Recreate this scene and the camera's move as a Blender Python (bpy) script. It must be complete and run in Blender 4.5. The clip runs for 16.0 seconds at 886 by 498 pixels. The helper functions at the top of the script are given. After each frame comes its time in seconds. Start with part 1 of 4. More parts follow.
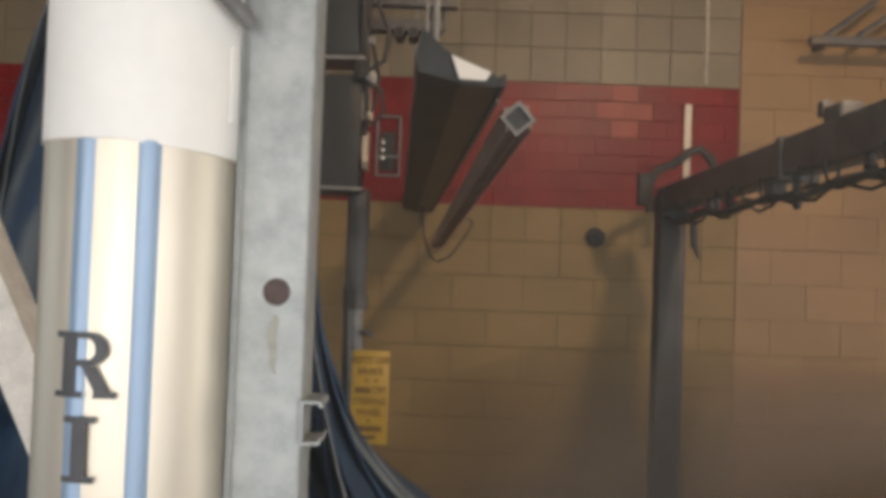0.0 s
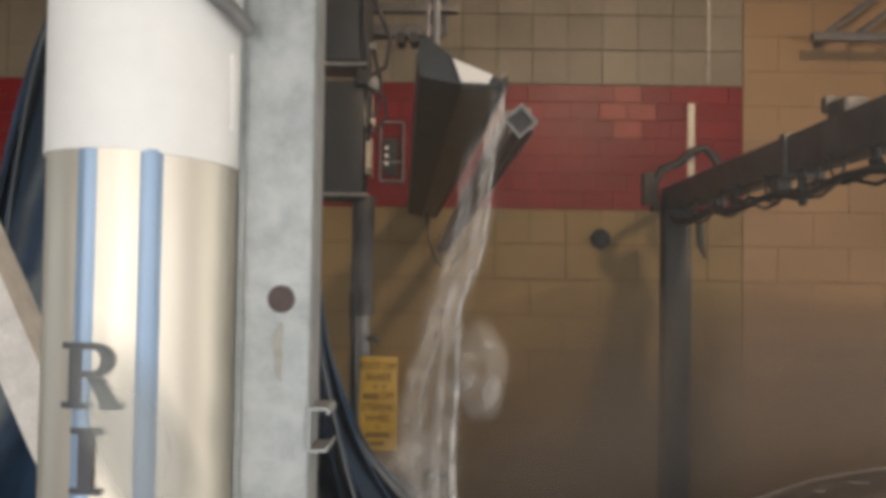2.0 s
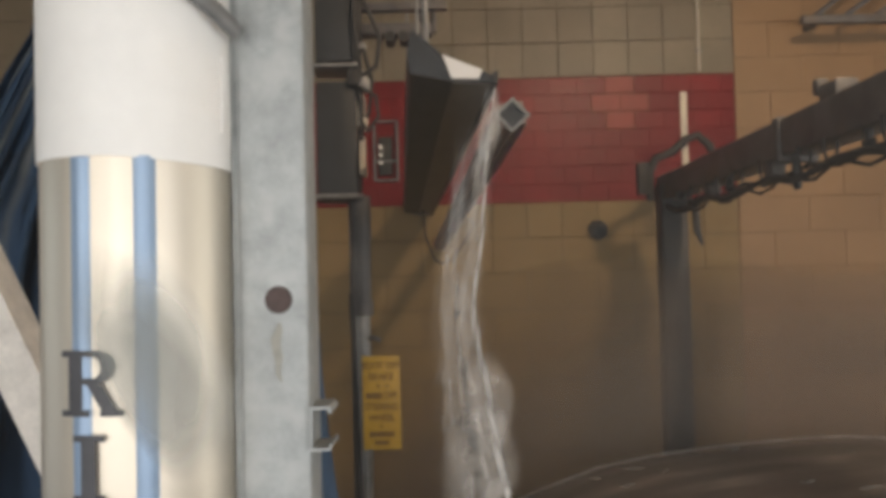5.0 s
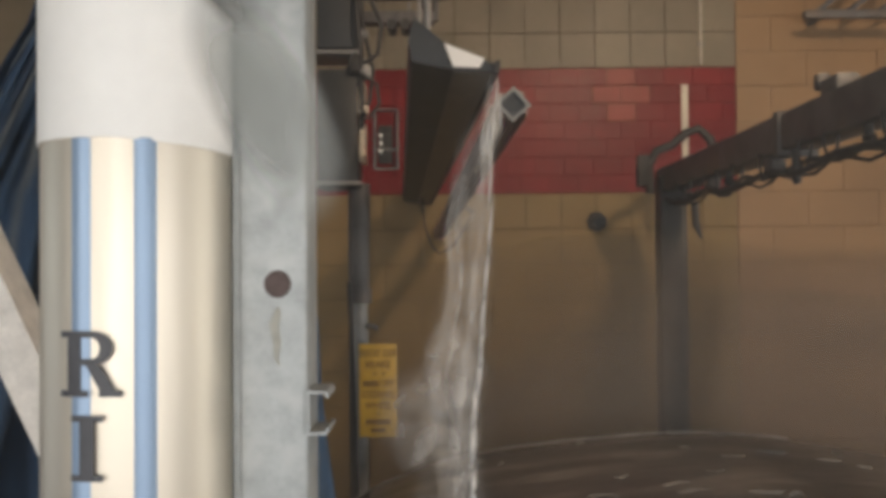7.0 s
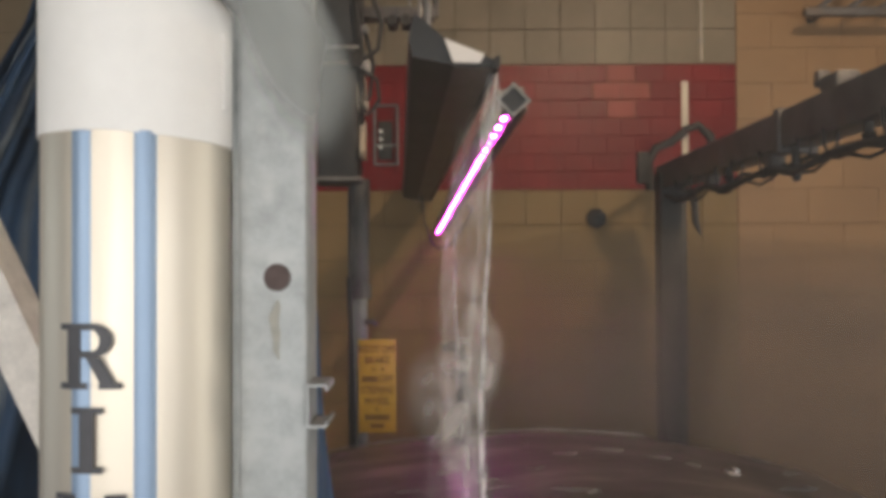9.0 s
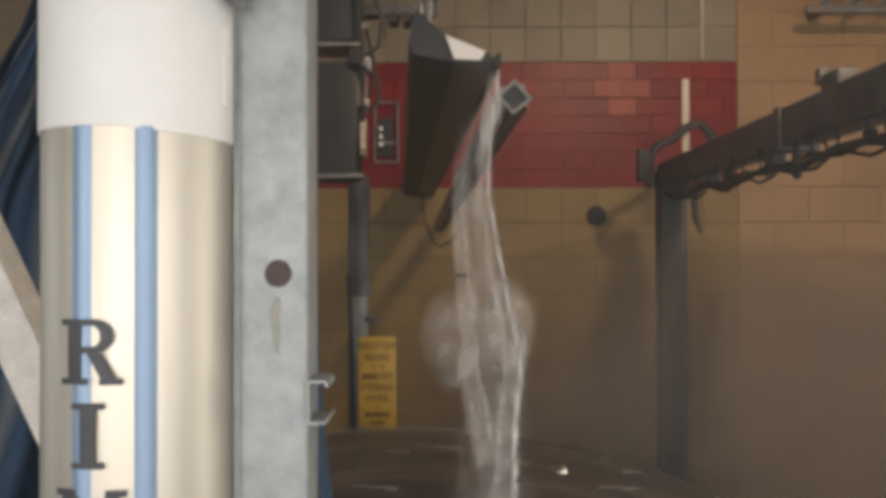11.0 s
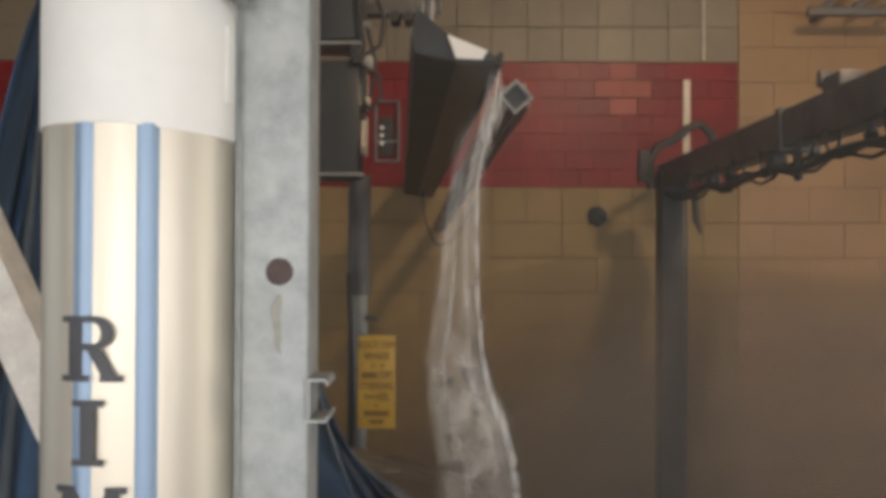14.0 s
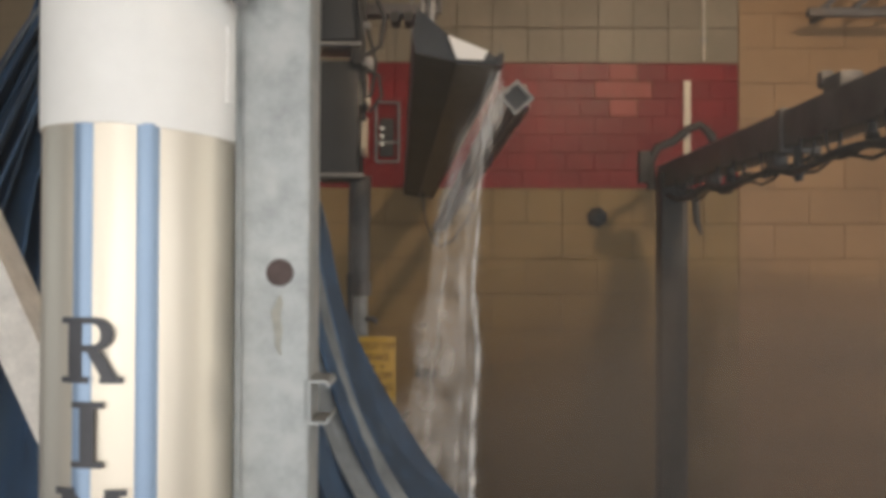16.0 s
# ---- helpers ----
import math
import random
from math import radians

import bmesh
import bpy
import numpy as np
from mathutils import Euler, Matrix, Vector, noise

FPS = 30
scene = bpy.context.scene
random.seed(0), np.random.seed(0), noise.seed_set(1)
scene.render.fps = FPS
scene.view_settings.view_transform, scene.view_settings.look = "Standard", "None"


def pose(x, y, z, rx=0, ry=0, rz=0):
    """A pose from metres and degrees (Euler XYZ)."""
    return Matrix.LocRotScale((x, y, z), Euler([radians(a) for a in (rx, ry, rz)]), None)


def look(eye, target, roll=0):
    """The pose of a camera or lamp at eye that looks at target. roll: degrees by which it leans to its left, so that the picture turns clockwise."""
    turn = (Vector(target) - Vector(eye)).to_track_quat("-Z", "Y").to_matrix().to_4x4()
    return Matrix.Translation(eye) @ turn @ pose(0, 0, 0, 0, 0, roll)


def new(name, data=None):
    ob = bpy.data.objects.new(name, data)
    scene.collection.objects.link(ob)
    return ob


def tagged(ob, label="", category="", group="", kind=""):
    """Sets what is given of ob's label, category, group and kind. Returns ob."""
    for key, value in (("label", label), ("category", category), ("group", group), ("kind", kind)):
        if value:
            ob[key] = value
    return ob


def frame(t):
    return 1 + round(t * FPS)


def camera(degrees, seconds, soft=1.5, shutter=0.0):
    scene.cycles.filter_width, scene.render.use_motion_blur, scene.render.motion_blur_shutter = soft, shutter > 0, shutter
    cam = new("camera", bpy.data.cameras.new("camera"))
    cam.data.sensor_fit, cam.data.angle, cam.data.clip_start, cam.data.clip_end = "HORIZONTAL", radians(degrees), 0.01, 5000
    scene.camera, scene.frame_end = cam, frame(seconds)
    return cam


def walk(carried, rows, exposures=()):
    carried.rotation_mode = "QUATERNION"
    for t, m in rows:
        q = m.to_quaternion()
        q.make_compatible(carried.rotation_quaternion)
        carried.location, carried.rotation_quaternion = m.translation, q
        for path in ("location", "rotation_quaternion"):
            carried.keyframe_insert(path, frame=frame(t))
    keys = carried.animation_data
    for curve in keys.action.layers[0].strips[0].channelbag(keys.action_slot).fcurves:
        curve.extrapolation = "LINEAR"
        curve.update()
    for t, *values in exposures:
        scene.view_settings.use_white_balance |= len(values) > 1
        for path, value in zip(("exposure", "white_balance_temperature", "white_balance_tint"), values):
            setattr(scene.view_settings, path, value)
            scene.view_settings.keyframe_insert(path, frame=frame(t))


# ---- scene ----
cam = camera(52.7, 16.0, soft=4.6, shutter=0.5)
PATH = [
    (0, (-0.002, -0.001, 2.01), (0.002, 1.999, 2.068), 2.0),
    (0.5, (-0.001, 0.006, 2.008), (-0.004, 2.006, 2.06), 1.5),
    (1, (-0.001, 0.006, 2.007), (-0.003, 2.005, 2.054), 1.3),
    (1.5, (0.0, 0.006, 2.012), (-0.002, 2.005, 2.061), 0.1),
    (2, (-0.001, 0.003, 2.009), (-0.01, 2.002, 2.077), 0.8),
    (2.5, (0.0, 0.004, 2.01), (-0.011, 2.003, 2.074), 1.3),
    (3, (-0.002, 0.01, 2.01), (-0.008, 2.009, 2.068), 1.2),
    (3.2, (0.002, 0.002, 2.01), (-0.004, 2.001, 2.082), 0.1),
    (5.5, (0.001, 0.001, 2.006), (-0.004, 2.0, 2.059), -1.4),
    (6, (0.0, 0.0, 2.006), (-0.001, 2.0, 2.047), -0.9),
    (6.5, (0.001, -0.001, 2.003), (-0.003, 1.999, 2.048), -0.8),
    (7, (0.001, -0.001, 2.004), (-0.001, 1.998, 2.044), -0.5),
    (7.5, (0.0, -0.003, 2.004), (-0.002, 1.997, 2.043), -0.5),
    (8, (-0.001, 0.002, 2.003), (0.0, 2.002, 2.037), -0.4),
    (8.5, (0.0, 0.001, 2.003), (0.001, 2.0, 2.032), -0.2),
    (9, (0.001, -0.002, 2.002), (0.0, 1.998, 2.034), -0.3),
    (11.5, (0.0, -0.001, 2.001), (-0.001, 1.999, 2.027), -0.1),
    (12, (0.0, -0.001, 2.001), (-0.001, 1.999, 2.027), 0.0),
    (12.5, (0.0, 0.0, 2.001), (-0.001, 1.999, 2.024), 0.1),
    (13, (-0.001, 0.001, 2.001), (0.0, 2.001, 2.021), 0.2),
    (13.5, (-0.001, 0.002, 2.0), (-0.001, 2.002, 2.021), 0.2),
    (14, (-0.001, -0.001, 2.001), (-0.002, 1.999, 2.026), 0.2),
    (14.5, (-0.002, 0.002, 2.001), (-0.003, 2.001, 2.028), 0.2),
    (15, (-0.002, 0.002, 2.001), (-0.003, 2.001, 2.028), 0.2),
    (15.5, (-0.002, 0.002, 2.001), (-0.003, 2.001, 2.028), 0.2),
    (16, (-0.002, 0.002, 2.001), (-0.003, 2.001, 2.028), 0.2),
]
walk(cam, [(t, look(eye, target, roll)) for t, eye, target, roll in PATH], exposures=[(0, 0.12), (0.8, 0.08), (2.0, 0.06), (5.0, 0.0), (16, 0.0)])

# ---- world and light ----
world = bpy.data.worlds.new("sky")
scene.world = world
world.use_nodes = True
wn = world.node_tree
sky = wn.nodes.new("ShaderNodeTexSky")
sky.sky_type, sky.sun_disc = "NISHITA", False
sky.sun_elevation, sky.sun_rotation = radians(38), radians(200)
wn.links.new(sky.outputs[0], wn.nodes["Background"].inputs[0])
wn.nodes["Background"].inputs[1].default_value = 0.10

sun = new("sun", bpy.data.lights.new("sun", "SUN"))
sun.data.energy, sun.data.angle, sun.data.color = 1.0, radians(10), (1, 0.95, 0.88)
sun.matrix_world = look((-3, -9, 8), (0, 0, 0))


def area(name, eye, target, w, h, watts, colour):
    lamp = new(name, bpy.data.lights.new(name, "AREA"))
    lamp.data.shape, lamp.data.size, lamp.data.size_y = "RECTANGLE", w, h
    lamp.data.energy, lamp.data.color = watts, colour
    lamp.matrix_world = look(eye, target)
    return lamp


# assumed, unseen sources: window daylight behind the viewer, tube lamps under the ceiling, both tunnel ends
area("window_daylight", (1.2, -1.32, 1.92), (1.2, 3, 2.15), 7.6, 1.3, 77, (1.0, 0.97, 0.94))
area("ceiling_lamp_light", (1.42, 0.7, 4.06), (2.5, 5.15, 2.8), 0.24, 0.14, 62, (1.0, 0.73, 0.48))
area("entrance_daylight", (7.9, 2.05, 1.7), (0, 2.05, 1.7), 4.2, 3.0, 95, (1.0, 0.96, 0.88))
area("exit_daylight", (-7.9, 2.05, 1.7), (0, 2.05, 1.7), 4.2, 3.0, 26, (0.88, 0.94, 1.0))
area("ceiling_lamp_light", (-2.2, 2.9, 4.06), (-2.2, 3.2, 0), 1.3, 0.25, 16, (1.0, 0.84, 0.64))


# ---- materials ----
def mat(name, base, rough=0.5, metal=0.0, vary=0.25, scale=6.0, fine=60.0, bump=0.1, dirt=None, dirt_at=0.62,
        place="Position", per=0.0, stretch=(1, 1, 1), coat=0.0, spec=0.5):
    m = bpy.data.materials.new(name)
    m.use_nodes = True
    nt = m.node_tree
    N, L = nt.nodes.new, nt.links.new
    p = nt.nodes["Principled BSDF"]
    p.inputs["Metallic"].default_value = metal
    p.inputs["Coat Weight"].default_value = coat
    p.inputs["Specular IOR Level"].default_value = spec
    if place == "Position":
        src = N("ShaderNodeNewGeometry").outputs["Position"]
    else:
        src = N("ShaderNodeTexCoord").outputs["Object"]
    mp = N("ShaderNodeMapping")
    mp.inputs["Scale"].default_value = stretch
    L(src, mp.inputs[0])
    big, small = N("ShaderNodeTexNoise"), N("ShaderNodeTexNoise")
    for n, s, d in ((big, scale, 4), (small, fine, 3)):
        n.inputs["Scale"].default_value, n.inputs["Detail"].default_value = s, d
        L(mp.outputs[0], n.inputs["Vector"])
    add = N("ShaderNodeMath")
    add.operation = "MULTIPLY_ADD"
    L(small.outputs["Fac"], add.inputs[0])
    add.inputs[1].default_value = 0.45
    L(big.outputs["Fac"], add.inputs[2])
    rng = N("ShaderNodeMapRange")
    L(add.outputs[0], rng.inputs[0])
    rng.inputs[1].default_value, rng.inputs[2].default_value = 0.45, 1.0
    rng.inputs[3].default_value, rng.inputs[4].default_value = 1 - vary, 1 + vary * 0.7
    out = rng.outputs[0]
    if per:
        oi = N("ShaderNodeObjectInfo")
        pr = N("ShaderNodeMapRange")
        L(oi.outputs["Random"], pr.inputs[0])
        pr.inputs[3].default_value, pr.inputs[4].default_value = 1 - per, 1 + per
        mul = N("ShaderNodeMath")
        mul.operation = "MULTIPLY"
        L(out, mul.inputs[0]), L(pr.outputs[0], mul.inputs[1])
        out = mul.outputs[0]
    mix = N("ShaderNodeMix")
    mix.data_type, mix.blend_type = "RGBA", "MULTIPLY"
    mix.inputs["Factor"].default_value = 1.0
    mix.inputs["A"].default_value = (*base, 1)
    comb = N("ShaderNodeCombineColor")
    for i in range(3):
        L(out, comb.inputs[i])
    L(comb.outputs[0], mix.inputs["B"])
    col = mix.outputs["Result"]
    if dirt:
        dn = N("ShaderNodeTexNoise")
        dn.inputs["Scale"].default_value, dn.inputs["Detail"].default_value = scale * 0.6, 6
        L(mp.outputs[0], dn.inputs["Vector"])
        dr = N("ShaderNodeMapRange")
        L(dn.outputs["Fac"], dr.inputs[0])
        dr.inputs[1].default_value, dr.inputs[2].default_value = dirt_at - 0.08, dirt_at + 0.14
        dm = N("ShaderNodeMix")
        dm.data_type = "RGBA"
        L(dr.outputs[0], dm.inputs["Factor"]), L(col, dm.inputs["A"])
        dm.inputs["B"].default_value = (*dirt, 1)
        col = dm.outputs["Result"]
    L(col, p.inputs["Base Color"])
    rr = N("ShaderNodeMapRange")
    L(small.outputs["Fac"], rr.inputs[0])
    rr.inputs[3].default_value, rr.inputs[4].default_value = max(rough - 0.1, 0.03), min(rough + 0.12, 1)
    L(rr.outputs[0], p.inputs["Roughness"])
    if bump:
        b = N("ShaderNodeBump")
        b.inputs["Strength"].default_value, b.inputs["Distance"].default_value = bump, 0.004
        L(add.outputs[0], b.inputs["Height"]), L(b.outputs[0], p.inputs["Normal"])
    return m


M_TAN = mat("glazed_tan_block", (0.252, 0.170, 0.076), 0.42, vary=0.22, scale=1.6, fine=40, bump=0.06, per=0.06, dirt=(0.24, 0.17, 0.09), dirt_at=0.66, spec=0.3)
M_CREAM = mat("glazed_cream_tile", (0.228, 0.190, 0.138), 0.4, vary=0.2, scale=2.5, fine=40, bump=0.05, per=0.12, dirt=(0.20, 0.16, 0.11), dirt_at=0.66, spec=0.3)
M_RED = mat("glazed_red_brick", (0.205, 0.013, 0.016), 0.36, vary=0.25, scale=3, fine=50, bump=0.06, per=0.10, spec=0.25)
M_PINK = mat("faded_red_brick", (0.30, 0.056, 0.044), 0.40, vary=0.2, scale=8, fine=60, bump=0.06, per=0.12, spec=0.3)
M_OCHRE = mat("painted_ochre_block", (0.31, 0.188, 0.095), 0.45, vary=0.15, scale=1.5, fine=50, bump=0.08, per=0.05, dirt=(0.36, 0.22, 0.11), dirt_at=0.68)
M_MORTAR = mat("mortar", (0.11, 0.075, 0.042), 0.8, vary=0.3, scale=5, bump=0.15)
M_WHITEWALL = mat("painted_block", (0.55, 0.52, 0.46), 0.7, vary=0.15, scale=1.2, bump=0.1, dirt=(0.30, 0.27, 0.22))
M_CEIL = mat("stained_ceiling", (0.42, 0.40, 0.36), 0.8, vary=0.2, scale=1, bump=0.1)
M_FLOOR = mat("wet_concrete", (0.16, 0.15, 0.14), 0.25, vary=0.35, scale=1.5, bump=0.2, dirt=(0.07, 0.07, 0.07))
M_GROUND = mat("asphalt", (0.055, 0.055, 0.057), 0.85, vary=0.3, scale=0.6, fine=30, bump=0.3)
M_GALV = mat("galvanised_steel", (0.385, 0.405, 0.405), 0.5, 0.25, vary=0.22, scale=55, fine=260, bump=0.10, dirt=(0.46, 0.475, 0.47), dirt_at=0.58)
M_PALE = mat("pale_galvanised_bar", (0.74, 0.70, 0.65), 0.5, 0.1, vary=0.22, scale=40, fine=220, bump=0.1)
M_STEEL = mat("brushed_stainless", (0.755, 0.69, 0.59), 0.45, 0.82, vary=0.06, scale=5, fine=120, bump=0.01, stretch=(1, 1, 0.06))
M_SLEEVE = mat("white_plastic", (0.92, 0.905, 0.88), 0.42, vary=0.05, scale=6, bump=0.02)
M_BLUE = mat("blue_bead", (0.29, 0.395, 0.55), 0.34, 0.25, vary=0.05, scale=9, fine=14, bump=0.0)
M_LETTER = mat("dark_lettering", (0.075, 0.075, 0.085), 0.5, vary=0.2, scale=30, bump=0.03)
M_RUST = mat("rust", (0.095, 0.068, 0.064), 0.8, vary=0.4, scale=60, fine=300, bump=0.4)
M_RUSTRUN = mat("rust_run", (0.45, 0.445, 0.40), 0.55, 0.2, vary=0.25, scale=40, fine=200, bump=0.05)
M_CLOTH = mat("blue_brush_cloth", (0.028, 0.066, 0.132), 0.7, vary=0.55, scale=9, fine=50, bump=0.3, place="Object", stretch=(3, 3, 0.5), dirt=(0.055, 0.09, 0.135), dirt_at=0.64, per=0.4)
M_CLOTH_PALE = mat("worn_brush_cloth", (0.16, 0.185, 0.21), 0.75, vary=0.5, scale=9, fine=50, bump=0.3, place="Object", stretch=(3, 3, 0.5))
M_BLACK = mat("black_plastic", (0.036, 0.040, 0.045), 0.45, vary=0.35, scale=7, fine=70, bump=0.08, dirt=(0.05, 0.05, 0.045), dirt_at=0.66)
M_DARKSTEEL = mat("grimy_dark_steel", (0.125, 0.12, 0.12), 0.5, 0.25, vary=0.4, scale=8, fine=80, bump=0.15, dirt=(0.14, 0.11, 0.085), dirt_at=0.62)
M_MIDSTEEL = mat("grey_steel", (0.26, 0.26, 0.26), 0.45, 0.4, vary=0.3, scale=10, fine=90, bump=0.1, dirt=(0.12, 0.10, 0.08), dirt_at=0.63)
M_POST = mat("scuffed_grey_paint", (0.052, 0.052, 0.055), 0.5, 0.15, vary=0.35, scale=9, fine=90, bump=0.12, dirt=(0.06, 0.055, 0.05), dirt_at=0.62)
M_UNDER = mat("lit_grey_underside", (0.085, 0.078, 0.070), 0.35, 0.2, vary=0.4, scale=9, fine=60, bump=0.15, dirt=(0.05, 0.045, 0.04), dirt_at=0.6)
# opaque brown, toned to blend with what shows through a clear cover
M_HOUSING = mat("blended_brown_housing", (0.28, 0.205, 0.175), 0.5, 0.1, vary=0.3, scale=12, fine=90, bump=0.1)
M_FROTH = mat("grey_froth", (0.11, 0.103, 0.096), 0.6, vary=0.4, scale=20, fine=120, bump=0.2, place="Object")
M_RUBBER = mat("black_rubber", (0.038, 0.037, 0.038), 0.6, vary=0.3, scale=20, bump=0.1, place="Object")
M_YELLOW = mat("yellow_sign", (0.50, 0.32, 0.045), 0.45, vary=0.2, scale=7, bump=0.03, dirt=(0.36, 0.22, 0.05), dirt_at=0.66)
M_INK = mat("sign_ink", (0.20, 0.12, 0.03), 0.6, vary=0.2, scale=30, bump=0)
M_PAINT = mat("wet_black_paint", (0.055, 0.050, 0.047), 0.42, 0.0, vary=0.4, scale=5, fine=26, bump=0.5, place="Object", coat=0.15, dirt=(0.15, 0.135, 0.126), dirt_at=0.57, stretch=(1, 3.6, 1))
M_CARGLASS = mat("dark_car_glass", (0.012, 0.013, 0.015), 0.06, vary=0.1, scale=3, bump=0.03, place="Object")
M_CHROME = mat("chrome", (0.85, 0.85, 0.86), 0.10, 1.0, vary=0.05, scale=10, bump=0.0, place="Object")
M_REDLENS = mat("red_lens", (0.35, 0.02, 0.02), 0.15, vary=0.1, scale=10, bump=0, place="Object")
M_CREAMBOX = mat("cream_label", (0.62, 0.56, 0.46), 0.5, vary=0.2, scale=30, bump=0.03)


def glow(name, colour, strength):
    m = bpy.data.materials.new(name)
    m.use_nodes = True
    p = m.node_tree.nodes["Principled BSDF"]
    p.inputs["Base Color"].default_value = (*colour, 1)
    p.inputs["Emission Color"].default_value = (*colour, 1)
    p.inputs["Emission Strength"].default_value = strength
    return m


M_LED = glow("magenta_led", (1.0, 0.06, 0.75), 300.0)
M_VIOLET = glow("violet_led", (0.42, 0.10, 1.0), 750.0)
M_TUBE = glow("lamp_tube", (1.0, 0.86, 0.66), 6.0)


def water_mat(name, low, high, size, rope=0.0, rope_half=0.1, gap=0.34):
    m = bpy.data.materials.new(name)
    m.use_nodes = True
    nt = m.node_tree
    N, L = nt.nodes.new, nt.links.new
    p = nt.nodes["Principled BSDF"]
    p.inputs["Base Color"].default_value = (0.88, 0.87, 0.85, 1)
    p.inputs["Roughness"].default_value = 0.25
    mp = N("ShaderNodeMapping")
    mp.inputs["Scale"].default_value = size
    L(N("ShaderNodeTexCoord").outputs["Object"], mp.inputs[0])
    n = N("ShaderNodeTexNoise")
    n.inputs["Scale"].default_value, n.inputs["Detail"].default_value = 1.0, 5
    L(mp.outputs[0], n.inputs["Vector"])
    r = N("ShaderNodeMapRange")
    L(n.outputs["Fac"], r.inputs[0])
    r.inputs[1].default_value, r.inputs[2].default_value = gap, 0.70
    r.inputs[3].default_value, r.inputs[4].default_value = low, high
    gen = N("ShaderNodeSeparateXYZ")
    L(N("ShaderNodeTexCoord").outputs["Generated"], gen.inputs[0])

    def math_node(op, a, b=None, c=None):
        o = N("ShaderNodeMath")
        o.operation = op
        for k, v in enumerate((a, b, c)):
            if isinstance(v, (int, float)):
                o.inputs[k].default_value = v
            elif v is not None:
                L(v, o.inputs[k])
        return o.outputs[0]

    def hump(value, centre, half):
        """1 at the centre, falling smoothly to 0 at half to either side."""
        q = N("ShaderNodeMapRange")
        q.interpolation_type = "SMOOTHSTEP"
        L(math_node("ABSOLUTE", math_node("SUBTRACT", value, centre)), q.inputs[0])
        q.inputs[1].default_value, q.inputs[2].default_value = 0.0, half
        q.inputs[3].default_value, q.inputs[4].default_value = 1.0, 0.0
        return q.outputs[0]
    veil = math_node("MULTIPLY", r.outputs[0], hump(gen.outputs["X"], 0.5, 0.5))
    veil = math_node("MULTIPLY_ADD", hump(gen.outputs["X"], 0.70, rope_half), math_node("MULTIPLY", n.outputs["Fac"], rope), veil) if rope else veil
    fade = math_node("MINIMUM", math_node("MULTIPLY", veil, hump(gen.outputs["Z"], 0.5, 0.5)), 0.95)
    L(fade, p.inputs["Alpha"])
    b = N("ShaderNodeBump")
    b.inputs["Strength"].default_value, b.inputs["Distance"].default_value = 0.4, 0.004
    L(n.outputs["Fac"], b.inputs["Height"]), L(b.outputs[0], p.inputs["Normal"])
    return m


M_WATER = water_mat("falling_water", 0.0, 0.50, (70, 60, 6), 1.5, 0.11)
M_BACKWATER = water_mat("misty_falling_water", 0.0, 0.46, (70, 60, 5), 0.7, 0.10)
M_THREAD = water_mat("water_thread", 0.3, 1.0, (60, 60, 7))
M_SPRAY = water_mat("water_spray", 0.0, 0.34, (40, 45, 5))


# ---- building helpers ----
def finish(name, bm, material, smooth=False):
    me = bpy.data.meshes.new(name)
    bmesh.ops.recalc_face_normals(bm, faces=bm.faces)
    bm.to_mesh(me)
    bm.free()
    me.materials.append(material)
    if smooth:
        me.shade_smooth()
        me.set_sharp_from_angle(angle=radians(38))
    return me


def thing(name, label, category, at=(0, 0, 0), group="", kind=""):
    ob = new(name)
    ob.location = at
    ob.empty_display_size = 0.1
    return tagged(ob, label, category, group, kind)


def part(name, bm, material, parent, label="", at=(0, 0, 0), smooth=True):
    """bm in the parent's space, moved so that the part's origin lies at the given place."""
    bmesh.ops.translate(bm, verts=bm.verts, vec=-Vector(at))
    ob = new(name, finish(name, bm, material, smooth))
    ob.parent = parent
    ob.location = at
    return tagged(ob, label)


def solid(name, bm, material, label="", category="", group="", kind="", smooth=True):
    return tagged(new(name, finish(name, bm, material, smooth)), label, category, group, kind)


def box(bm, c, s, bevel=0.0, turn=None):
    vs = bmesh.ops.create_cube(bm, size=1)["verts"]
    for v in vs:
        v.co = Vector((v.co.x * s[0], v.co.y * s[1], v.co.z * s[2]))
    if bevel:
        es = list({e for v in vs for e in v.link_edges})
        r = bmesh.ops.bevel(bm, geom=es, offset=bevel, segments=2, affect="EDGES", profile=0.5)
        vs = list({v for f in r["faces"] for v in f.verts} | {v for v in vs if v.is_valid})
    for v in vs:
        v.co = (turn @ v.co if turn else v.co) + Vector(c)
    return bm


def rod(bm, a, b, r, n=12, r2=None):
    return sweep(bm, [Vector(a), Vector(b)], [r, r if r2 is None else r2], n)


def sweep(bm, pts, r, n=8, flat=1.0):
    """A tube along points; flat squeezes it across the second way."""
    pts = [Vector(p) for p in pts]
    rs = r if isinstance(r, (list, tuple)) else [r] * len(pts)
    rings, side = [], None
    for i, p in enumerate(pts):
        d = (pts[min(i + 1, len(pts) - 1)] - pts[max(i - 1, 0)]).normalized()
        if side is None:
            side = d.orthogonal().normalized()
        side = (side - d * side.dot(d)).normalized()
        up = d.cross(side)
        rings.append([bm.verts.new(p + side * (math.cos(a) * rs[i]) + up * (math.sin(a) * rs[i] * flat))
                      for a in (k * math.tau / n for k in range(n))])
    for a, b in zip(rings, rings[1:]):
        for k in range(n):
            bm.faces.new((a[k], a[(k + 1) % n], b[(k + 1) % n], b[k]))
    bm.faces.new(rings[0][::-1]), bm.faces.new(rings[-1])
    return bm


